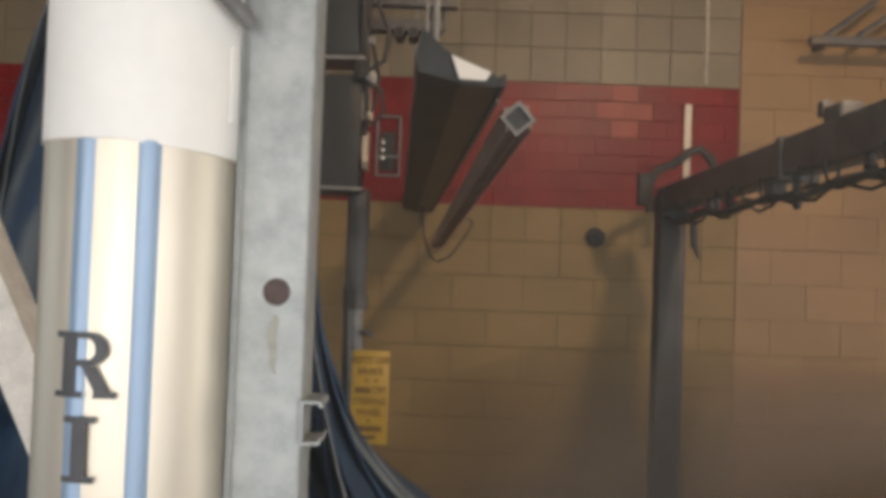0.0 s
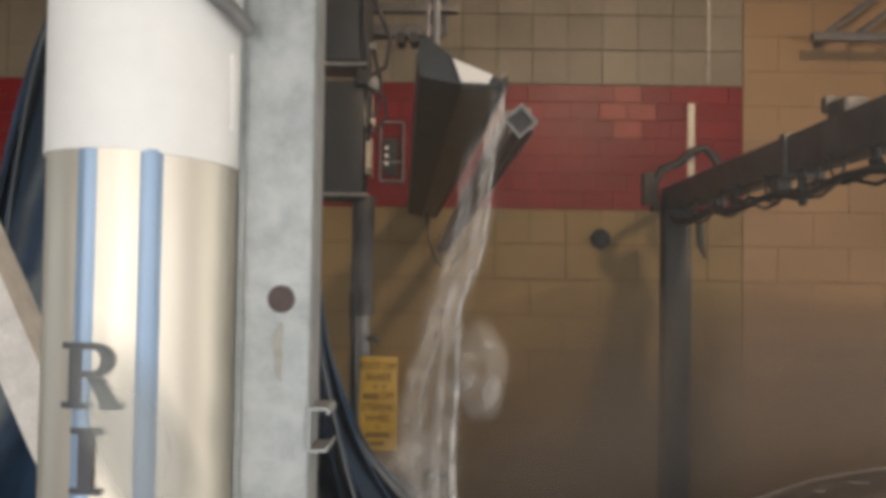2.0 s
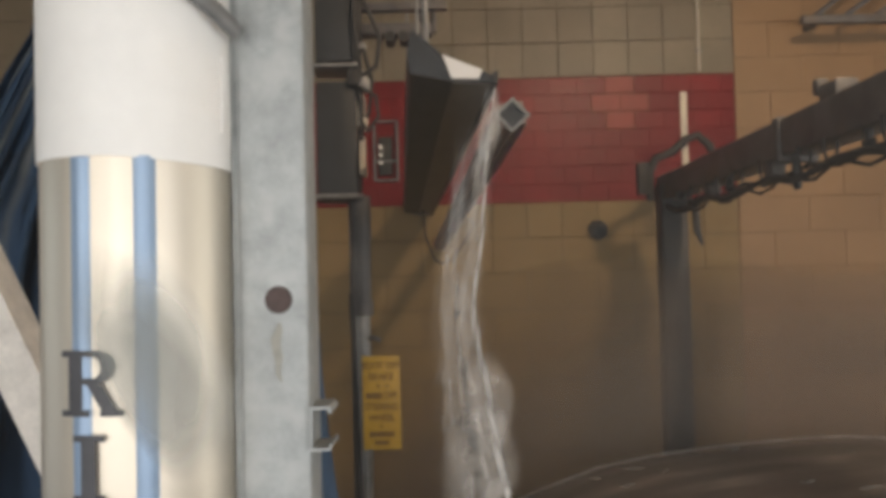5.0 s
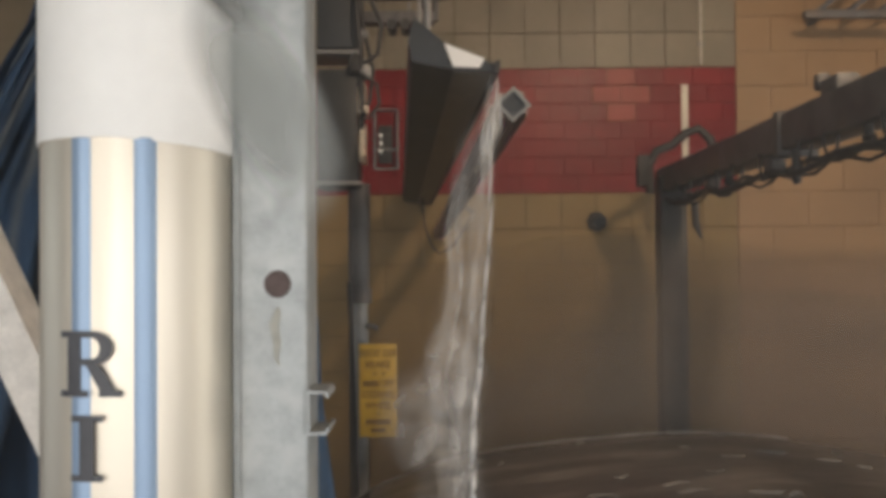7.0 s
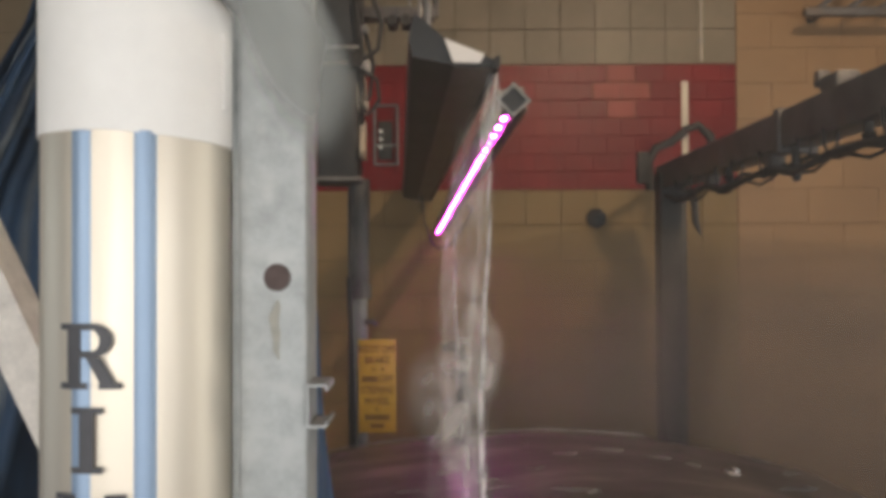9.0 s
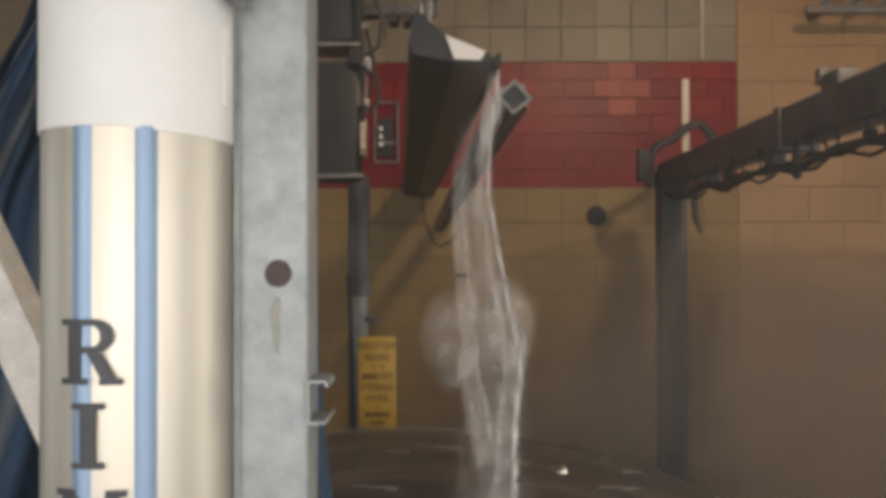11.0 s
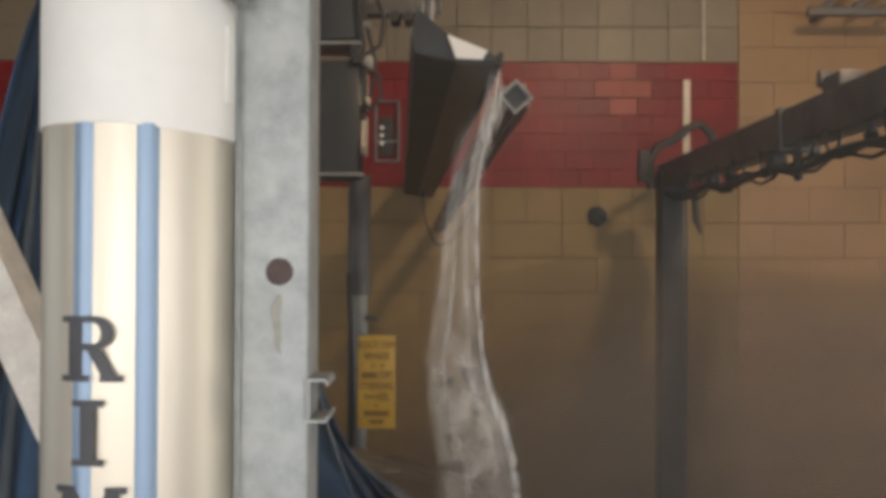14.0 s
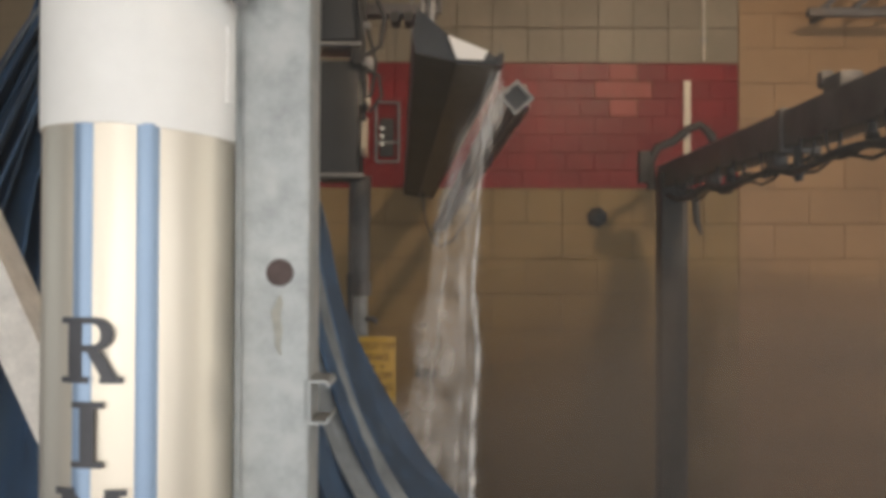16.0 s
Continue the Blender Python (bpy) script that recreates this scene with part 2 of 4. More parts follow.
def prism(bm, outline, a, b):
    """An outline of (x, z) drawn at point a and again at point b, closed."""
    rings = [[bm.verts.new(Vector((x, 0, z)) + Vector(p)) for x, z in outline] for p in (a, b)]
    n = len(outline)
    for k in range(n):
        bm.faces.new((rings[0][k], rings[0][(k + 1) % n], rings[1][(k + 1) % n], rings[1][k]))
    bm.faces.new(rings[0][::-1]), bm.faces.new(rings[1])
    return bm


def B():
    return bmesh.new()


# ---- the tunnel ----
FAR = 5.15          # face of the tiled wall
solid("ground", box(B(), (0, 0, -0.26), (400, 400, 0.4)), M_GROUND, "dark asphalt yard around the wash building", "ground", kind="structure", smooth=False)
solid("floor", box(B(), (0, 1.9, -0.026), (16, 6.9, 0.06)), M_FLOOR, "wet grey concrete floor of the wash tunnel", "floor", kind="structure", smooth=False)
solid("ceiling", box(B(), (0, 1.9, 4.3), (16.4, 7.3, 0.2)), M_CEIL, "stained plain ceiling over the wash tunnel", "ceiling", kind="structure", smooth=False)
wall_far = solid("wall_far", box(B(), (0, FAR + 0.108, 2.1), (16, 0.2, 4.2)), M_MORTAR, "tiled tunnel wall, tan blocks under a red band", "wall", kind="structure", smooth=False)

back = B()
box(back, (-5.35, -1.5, 2.1), (5.3, 0.2, 4.2)), box(back, (6.55, -1.5, 2.1), (2.9, 0.2, 4.2))
box(back, (1.2, -1.5, 0.6), (7.8, 0.2, 1.2)), box(back, (1.2, -1.5, 3.4), (7.8, 0.2, 1.6))
solid("wall_back", back, M_WHITEWALL, "painted block wall with a wide window opening", "wall", kind="structure", smooth=False)
for nm, x in (("wall_entrance", 8.1), ("wall_exit", -8.1)):
    e = B()
    box(e, (x, -0.75, 2.1), (0.2, 1.3, 4.2)), box(e, (x, 4.7, 2.1), (0.2, 1.0, 4.2)), box(e, (x, 2.05, 3.7), (0.2, 4.3, 1.0))
    solid(nm, e, M_WHITEWALL, "painted block end wall with a drive-through opening", "wall", kind="structure", smooth=False)
for x, y in ((1.42, 0.7), (-2.2, 2.9)):
    lamp = thing("ceiling_light", "long tube lamp fixed under the ceiling", "ceiling light", (x, y, 4.14), "ceiling lights")
    part("housing", box(B(), (0, 0, 0.03), (1.4, 0.3, 0.06), 0.01), M_CREAMBOX, lamp)
    for k in (-0.08, 0.08):
        part("tube", rod(B(), (-0.66, k, -0.015), (0.66, k, -0.015), 0.013), M_TUBE, lamp)

# ---- post and polished tube close to the viewer ----
post = thing("steel_post", "galvanised square steel post with a rusty bolt hole", "post", (-0.141, 0.77, 0))
part("tube", box(B(), (0, 0, 2.1), (0.058, 0.06, 4.195), 0.006), M_GALV, post)
part("plug", rod(B(), (0.004, -0.028, 1.991), (0.004, -0.0325, 1.991), 0.0122, 28, 0.0105), M_RUST, post, "round rust-brown plug")
run = B()
stain = [(0.0055 + 0.0012 * math.sin(k * 1.9), -0.03, 1.972 - 0.007 * k) for k in range(8)]
sweep(run, stain, [0.003, 0.0075, 0.0095, 0.008, 0.0085, 0.006, 0.0045, 0.001], 8, 0.04)
part("rust_streak", run, M_RUSTRUN, post, "pale rust run below the plug")
# added filler: keeps the gap beside the column grey where it would go dark
part("gap_filler", box(B(), (-0.0312, -0.015, 2.1), (0.009, 0.012, 4.19), 0.001), M_GALV, post, "flat strip added to fill the gap beside the column")
# short end of slotted channel, open side outwards
ch = B()
t = 0.0021
CW, CH, LIP = 0.0175, 0.0358, 0.0055
prof = [(0, 0), (CW - 0.002, 0), (CW, 0.002), (CW, LIP), (CW - t, LIP), (CW - t, 0.0026), (CW - 0.0026, t), (t, t), (t, CH - t),
        (CW - 0.0026, CH - t), (CW - t, CH - 0.0026), (CW - t, CH - LIP), (CW, CH - LIP), (CW, CH - 0.002), (CW - 0.002, CH), (0, CH)]
prism(ch, prof, (0.0285, -0.036, 1.8672), (0.0285, 0.012, 1.8672))
part("channel", ch, M_GALV, post, "cut end of galvanised slotted channel", smooth=False)

TX, TY, TR = -0.254, 0.748, 0.0765
column = thing("polished_column", "polished steel column with blue stripes, dark letters and white sleeve", "column", (TX, TY, 0))


def arc(bm, r, a0, a1, z0, z1, thick=0.0012, n=14, zs=1):
    """A curved strip on the column between two angles in degrees from the front."""
    cols = []
    for k in range(n + 1):
        a = radians(a0 + (a1 - a0) * k / n)
        s, c = math.sin(a), -math.cos(a)
        cols.append([bm.verts.new((s * q, c * q, z)) for q, z in ((r, z0), (r + thick, z0), (r + thick, z1), (r, z1))])
    for p, q in zip(cols, cols[1:]):
        for i in range(4):
            bm.faces.new((p[i], p[(i + 1) % 4], q[(i + 1) % 4], q[i]))
    bm.faces.new(cols[0]), bm.faces.new(cols[-1][::-1])
    return bm


part("shaft", rod(B(), (0, 0, 0), (0, 0, 2.3), TR, 96), M_STEEL, column)
slv = B()
rings = [[slv.verts.new((math.cos(a) * r, math.sin(a) * r, z - (0.0060 * max(0, math.cos(a)) if z < 3 else 0))) for a in (k * math.tau / 96 for k in range(96))]
         for r, z in ((TR, 2.1045), (TR + 0.0022, 2.1045), (TR + 0.0022, 4.19), (TR, 4.19))]
for i in range(4):
    p, q = rings[i], rings[(i + 1) % 4]
    for k in range(96):
        slv.faces.new((p[k], p[(k + 1) % 96], q[(k + 1) % 96], q[k]))
part("sleeve", slv, M_SLEEVE, column, "white plastic sleeve")
# two raised blue beads up the column's front
for a in (-14.6, 22.0):
    q = Vector((math.sin(radians(a)), -math.cos(radians(a)), 0)) * (TR - 0.0088)
    part("stripe", rod(B(), (q.x, q.y, 0.3), (q.x, q.y, 2.104), 0.0118, 36), M_BLUE, column, "pale blue rounded bead")
part("flap", arc(B(), TR + 0.0028, 72, 80, 2.128, 2.19, 0.002, 6), M_SLEEVE, column, "loose white edge of the sleeve")
part("seam", arc(B(), TR - 0.0005, 99, 101, 2.11, 2.16, 0.004), M_SLEEVE, column)


def slab(bm, pts):
    """A flat convex outline of (x, y), 1.2 mm thick."""
    lo, hi = [bm.verts.new((x, y, -0.0006)) for x, y in pts], [bm.verts.new((x, y, 0.0006)) for x, y in pts]
    n = len(pts)
    for k in range(n):
        bm.faces.new((lo[k], lo[(k + 1) % n], hi[(k + 1) % n], hi[k]))
    bm.faces.new(lo[::-1]), bm.faces.new(hi)


def rect(bm, x0, x1, y0, y1):
    slab(bm, [(x0, y0), (x1, y0), (x1, y1), (x0, y1)])


def letter(ch, z, a0):
    bm, h, f = B(), 0.0245, 0.0046
    if ch == "R":
        rect(bm, -0.0170, -0.0065, -h + f, h - f)
        rect(bm, -0.0230, -0.0010, -h, -h + f), rect(bm, -0.0230, 0.0020, h - f, h)
        cx, cy = 0.002, 0.0118
        ring = [[(cx + p * math.cos(q), cy + w * math.sin(q)) for p, w in ((0.0155, 0.0127), (0.0062, 0.0080))] for q in (math.pi / 2 - math.pi * k / 14 for k in range(15))]
        for p, q in zip(ring, ring[1:]):
            slab(bm, [p[0], q[0], q[1], p[1]])
        rect(bm, -0.0065, 0.002, -0.0009, 0.0038)
        slab(bm, [(-0.002, -0.0009), (0.0085, -0.0009), (0.0195, -h + f), (0.0085, -h + f)])
        rect(bm, 0.0075, 0.0240, -h, -h + f)
    elif ch == "I":
        rect(bm, -0.0055, 0.0055, -h + f, h - f)
        rect(bm, -0.0120, 0.0120, -h, -h + f), rect(bm, -0.0120, 0.0120, h - f, h)
    else:
        rect(bm, -0.0215, -0.0165, -h + f, h - f), rect(bm, 0.0125, 0.0230, -h + f, h - f)
        rect(bm, -0.0270, -0.0110, -h, -h + f), rect(bm, 0.0080, 0.0280, -h, -h + f)
        rect(bm, -0.0270, -0.0100, h - f, h), rect(bm, 0.0125, 0.0280, h - f, h)
        slab(bm, [(-0.0190, h - f), (-0.0080, h - f), (0.0040, -h + 0.004), (-0.0030, -h + 0.004)])
        slab(bm, [(0.0125, h - f), (0.0175, h - f), (0.0030, -h + 0.004), (-0.0010, -h + 0.004)])
    for _ in range(4):
        bmesh.ops.triangulate(bm, faces=bm.faces)
        bmesh.ops.subdivide_edges(bm, edges=[e for e in bm.edges if e.calc_length() > 0.005], cuts=1)
    for v in bm.verts:
        a, r = radians(a0) + v.co.x / TR, TR + 0.0036 + v.co.z
        v.co = Vector((math.sin(a) * r, -math.cos(a) * r, z + v.co.y))
    part("letter", bm, M_LETTER, column, "dark serif letter " + ch, smooth=False)


letter("R", 1.9335, -8.0)
letter("I", 1.8705, -9.4)
letter("M", 1.8055, -8.6)

part("strap", sweep(B(), [(0.040, -0.066, 2.248), (0.060, -0.064, 2.236), (0.078, -0.045, 2.222), (0.088, -0.02, 2.212)], 0.0085, 10, 0.6), M_MIDSTEEL, column, "dark strap tying the sleeve to the post")

brace = thing("diagonal_brace", "galvanised diagonal brace behind the polished column", "brace", (-0.47, 1.0, 1.92))
part("bar", rod(B(), (-0.9, 0, 1.90), (0.87, 0, -1.84), 0.034, 4), M_PALE, brace, smooth=False)
part("foot", box(B(), (0.87, 0, -1.86), (0.16, 0.14, 0.12), 0.01), M_GALV, brace)

# ---- overhead arch beam on its column ----
arch = thing("equipment_arch", "grimy dark steel column and cross beam carrying hoses", "arch", (1.12, 4.4, 0))
leg = B()
box(leg, (-0.012, 0, 1.22), (0.105, 0.13, 2.44), 0.008), box(leg, (0.058, 0.02, 1.2), (0.03, 0.1, 2.39), 0.004)
part("column", leg, M_POST, arch, "scuffed grey steel column")
part("beam", box(B(), (0, -2.35, 2.42), (0.115, 4.83, 0.12), 0.01), M_DARKSTEEL, arch)
part("base_plate", box(B(), (0, 0, 0.012), (0.26, 0.26, 0.02), 0.003), M_DARKSTEEL, arch)
hose = [(-0.045 + 0.004 * math.sin(i), -0.1 - i * 0.17, 2.322 - 0.040 * abs(math.sin(i * 0.83)) - 0.006 * (i % 2)) for i in range(24)]
part("hose", sweep(B(), hose, 0.012, 8), M_RUBBER, arch, "sagging black hose under the beam")
hose = [(0.01, -0.06 - i * 0.2, 2.340 - 0.04 * abs(math.sin(i * 1.1 + 1))) for i in range(20)]
part("hose", sweep(B(), hose, 0.008, 8), M_RUBBER, arch, "sagging black hose under the beam")
for y in (-1.57, -2.6):
    part("clamp", box(B(), (0, y, 2.415), (0.13, 0.05, 0.145), 0.006), M_DARKSTEEL, arch)
for y, l in ((-1.64, 0.075), (-1.0, 0.03), (-2.12, 0.03), (-2.35, 0.05)):
    nz = B()
    rod(nz, (-0.03, y, 2.36), (-0.03, y, 2.36 - l), 0.012), rod(nz, (-0.03, y, 2.36 - l), (-0.02, y + 0.01, 2.33 - l), 0.019, 12, 0.012)
    part("nozzle", nz, M_RUBBER, arch)
part("drop_bracket", box(B(), (-0.02, -1.44, 2.335), (0.05, 0.09, 0.06), 0.012), M_DARKSTEEL, arch)
part("drop_bracket", box(B(), (-0.02, -0.75, 2.335), (0.05, 0.10, 0.05), 0.012), M_DARKSTEEL, arch)
box_top = B()
box(box_top, (0.0, -1.89, 2.505), (0.07, 0.12, 0.055), 0.012)
box(box_top, (-0.02, -1.82, 2.53), (0.04, 0.04, 0.05), 0.010)
part("junction_box", box_top, M_DARKSTEEL, arch)
for k in range(9):
    y = -0.35 - 0.27 * k + 0.05 * math.sin(k * 2.3)
    part("cable_tie", sweep(B(), [(-0.062, y, 2.37), (-0.066, y - 0.01, 2.33), (-0.055, y - 0.015, 2.295 - 0.015 * (k % 3)), (-0.03, y - 0.01, 2.32), (-0.02, y, 2.37)], 0.005, 6), M_RUBBER, arch)
part("thin_cable", sweep(B(), [(0.03, -0.2 - 0.12 * i, 2.33 - 0.05 * abs(math.sin(i * 0.9 + 0.5))) for i in range(20)], 0.006, 6), M_RUBBER, arch, "thin slack cable under the beam")
part("hose_loop", sweep(B(), [(-0.09, 0.04, 2.36), (-0.095, 0.04, 2.5), (-0.06, 0.04, 2.57), (0.02, 0.04, 2.6), (0.09, 0.03, 2.66), (0.15, 0.03, 2.68), (0.20, 0.02, 2.63), (0.235, 0.0, 2.54), (0.25, -0.02, 2.44)], 0.022, 10), M_RUBBER, arch, "arched black hose over the beam")
part("flat_bar", box(B(), (0.096, 0.075, 2.69), (0.034, 0.012, 0.44), 0.002), M_CREAMBOX, arch, "pale upright bar")
part("drop_hose", sweep(B(), [(0.07, -0.07, 2.36), (0.095, -0.08, 2.3), (0.10, -0.08, 2.2), (0.125, -0.08, 2.13)], [0.016, 0.02, 0.018, 0.006], 8), M_RUBBER, arch)
part("fitting", box(B(), (-0.13, 0.02, 2.47), (0.06, 0.05, 0.16), 0.01), M_RUBBER, arch)

# dark bracket high on the wall
br = thing("wall_bracket", "dark steel lattice bracket fixed to the wall", "bracket", (2.02, 4.9, 3.375))
part("rail", box(B(), (0.6, 0, 0), (1.25, 0.05, 0.045), 0.004), M_DARKSTEEL, br)
for k in range(4):
    part("strut", rod(B(), (0.05 + 0.17 * k, 0, 0.02), (0.42 + 0.2 * k, 0.1, 0.30), 0.016, 6), M_DARKSTEEL, br)
for k in (0.1, 1.1):
    part("stay", box(B(), (k, 0.13, 0.02), (0.03, 0.24, 0.03)), M_DARKSTEEL, br)

cd = thing("conduit", "thin pale conduit running up the cream tiles", "conduit", (1.495, FAR - 0.008, 3.16))
part("pipe", rod(B(), (0, 0, 0), (0, 0, 1.03), 0.0075, 8), M_CREAMBOX, cd)
for z in (0.12, 0.62):
    part("clip", box(B(), (0, 0.001, z), (0.035, 0.012, 0.018), 0.002), M_MIDSTEEL, cd)

# round black outlet on the wall
ou = thing("wall_outlet", "small black capped pipe outlet in the tiled wall", "outlet", (0.883, FAR, 2.256))
part("flange", rod(B(), (0, 0.0, 0), (0, -0.03, 0), 0.062, 7, 0.056), M_RUBBER, ou)
part("cap", rod(B(), (0, -0.03, 0), (0, -0.055, -0.004), 0.036, 10, 0.03), M_BLACK, ou)

# ---- water curtain applicator ----
app = thing("water_applicator", "long black trough hung across the tunnel, pouring water", "applicator", (0, 0, 0))
A0, A1 = Vector((0, 1.65, 0)), Vector((-0.17, 5.12, 0))
body = prism(B(), [(-0.051, 2.469), (-0.062, 2.42), (-0.055, 2.385), (0.02, 2.370), (0.100, 2.366), (0.104, 2.374), (0.079, 2.388), (0.004, 2.420)], A0, A1)
part("trough", body, M_BLACK, app, smooth=False)
part("end_cap", prism(B(), [(0.005, 2.418), (0.021, 2.374), (0.070, 2.372), (0.079, 2.388)], A0 + Vector((0, -0.006, 0)), A0 + Vector((0, 0.004, 0))), M_SLEEVE, app, "white end cap", smooth=False)
part("lip", prism(B(), [(0.096, 2.358), (0.107, 2.362), (0.107, 2.385), (0.096, 2.38)], A0 + Vector((0, -0.012, 0)), A1 + Vector((0, 0, 0))), M_RUBBER, app, smooth=False)
for k, x in ((0.05, -0.02), (0.5, 0.0), (0.93, -0.02)):
    c = A0.lerp(A1, k)
    part("hanger", rod(B(), (c.x + x, c.y, 2.44), (c.x + x, c.y, 4.2), 0.007, 8), M_MIDSTEEL, app)
part("cable", sweep(B(), [(-0.11, 4.7, 2.36), (-0.10, 4.65, 2.22), (-0.055, 4.6, 2.1), (-0.02, 4.55, 2.075), (0.04, 4.5, 2.1), (0.11, 4.45, 2.2), (0.15, 4.42, 2.27), (0.05, 4.6, 2.36)], 0.005, 6), M_RUBBER, app, "hanging loop of thin black cable")

# paler than the black trough: the light on its underside is in the colour
part("bottom_plate", prism(B(), [(0.022, 2.3665), (0.098, 2.3625), (0.098, 2.3655), (0.022, 2.3695)], A0 + Vector((0, 0.004, 0)), A1), M_UNDER, app, "dull wet underside plate, painted grey as lit from below", smooth=False)
part("drip_edge", rod(B(), tuple(A0.lerp(A1, 0.03) + Vector((0.104, 0, 2.358))), tuple(A0.lerp(A1, 0.6) + Vector((0.104, 0, 2.358))), 0.0035, 8), M_MIDSTEEL, app, "thin wet drip edge")

# light bar behind the curtain: an open channel with a turning strip of lamps
bar = thing("light_bar", "grey channel light bar with a magenta lamp strip", "light bar", (0.143, 1.80, 2.33))
bar_m = look((0.143, 1.80, 2.33), (-0.03, 5.14, 2.185))
bar.matrix_basis = bar_m
LEN = 3.33


def bar_prism(outline, z0, z1):
    bm = B()
    r = [[bm.verts.new((x, y, z)) for x, y in outline] for z in (z0, z1)]
    n = len(outline)
    for k in range(n):
        bm.faces.new((r[0][k], r[0][(k + 1) % n], r[1][(k + 1) % n], r[1][k]))
    bm.faces.new(r[0][::-1]), bm.faces.new(r[1])
    return bm


def turned(pts, deg):
    c, s = math.cos(radians(deg)), math.sin(radians(deg))
    return [(x * c - y * s, x * s + y * c) for x, y in pts]


u = [(-0.026, -0.024), (-0.022, -0.024), (-0.022, 0.020), (-0.002, 0.020), (-0.002, -0.024), (0.002, -0.024), (0.002, 0.020), (0.022, 0.020), (0.022, -0.024),
     (0.026, -0.024), (0.026, 0.026), (-0.026, 0.026)]
SLOT = 8                                # degrees by which the slot looks past straight down
part("channel", bar_prism(turned(u, SLOT), 0, -LEN), M_HOUSING, bar, smooth=False)
frame_bm = B()
for k in range(4):
    frame_bm2 = bar_prism(turned([(-0.026, -0.026), (0.026, -0.026), (0.0195, -0.0195), (-0.0195, -0.0195)], -48 + 90 * k), 0.008, -0.004)
    me = bpy.data.meshes.new("tmp")
    frame_bm2.to_mesh(me), frame_bm2.free()
    frame_bm.from_mesh(me)
    bpy.data.meshes.remove(me)
part("end_frame", frame_bm, M_MIDSTEEL, bar, "pale square end frame", smooth=False)
part("end_plate", bar_prism(turned([(-0.02, -0.02), (0.02, -0.02), (0.02, 0.02), (-0.02, 0.02)], -48), 0.002, -0.002), M_BLACK, bar, smooth=False)
LAMPS = []
for lab, x, length, material in (("strip of magenta lamps", -0.012, 0.012, M_LED), ("strip of violet lamps", 0.012, 0.072, M_VIOLET)):
    ax, ay = turned([(x, -0.0165)], SLOT)[0]
    strip = part("led_strip", bar_prism(turned([(x - 0.0095, -0.0177), (x + 0.0095, -0.0177), (x + 0.0095, -0.0153), (x - 0.0095, -0.0153)], SLOT), -0.005, -LEN + 0.005), M_HOUSING, bar, lab, (ax, ay, 0), smooth=False)
    me = finish("led", bar_prism(turned([(-0.004, 0.0012), (0.004, 0.0012), (0.004, 0.003), (-0.004, 0.003)], SLOT), 0, -length), material)
    for k in range(33):
        o = new("led", me)
        o.parent, o.location = strip, (0, 0, -0.08 - 0.097 * k)
    LAMPS.append((strip, (ax, ay, 0), lab.split()[2]))

# the curtain itself: short runs of water, each a rigid piece with soft ends, that sway one below the other
fall = thing("water_curtain", "white streams of water pouring from the trough", "water", (0, 0, 0))
rnd = random.Random(4)
LIP, MIDDLE, BACK = 1.68, 2.0, 2.35         # how far off the three runs fall
STREAMS, THREADS = [], []


def run_of_water(length, lanes, seed, bow=0.3):
    """Side by side lanes (offset, half width) of gutter-shaped water, one mesh."""
    bm, n = B(), 10
    for m, (x, w) in enumerate(lanes):
        rows = []
        for i in range(n + 1):
            s = i / n
            c = x + 0.35 * w * noise.noise((seed * 3.1 + m * 7, s * 2.5, 1.0))
            q = w * (0.85 + 0.4 * noise.noise((seed * 1.7, s * 4, m * 5.0)))
            rows.append([bm.verts.new((c + q * math.sin(a), q * bow * math.cos(a) + 0.004 * m, length * (0.5 - s))) for a in (-1.5, -0.75, 0, 0.75, 1.5)])
        for p, q in zip(rows, rows[1:]):
            for k in range(4):
                bm.faces.new((p[k], p[k + 1], q[k + 1], q[k]))
    return bm


def chain(kind, name, depth, top, bottom, n, lanes, material, label, spread=0.6):
    step = (top - bottom) / n
    for k in range(n):
        grow = 0.7 + spread * (k / n) ** 1.5
        o = part(name, run_of_water(step * 2.1, [(x * grow, w * grow) for x, w in lanes], len(STREAMS) + 1), material, fall, label)
        STREAMS.append((o, kind, depth, top - step * (k + 0.55), k))


chain("edge", "stream", LIP, 2.385, 1.42, 14, [(0, 0.024)], M_WATER, "bright rope of water with a thin veil", 1.5)
chain("back", "stream", BACK, 2.26, 1.16, 13, [(0, 0.036)], M_BACKWATER, "pale misty run of water", 1.7)
chain("middle", "spray_veil", MIDDLE, 2.33, 1.32, 6, [(0, 0.085)], M_SPRAY, "thin grey veil of spray", 1.0)
for k in range(7):                          # short drips along the lip
    c = A0.lerp(A1, 0.004 + 0.018 * k)
    o = part("drip", run_of_water(0.10 + 0.10 * rnd.random(), [(0, 0.0045 + 0.002 * rnd.random())], k + 90), M_THREAD, fall, "short bright drip under the lip")
    THREADS.append((o, (c.x + 0.104, c.y - 0.03, 2.30)))


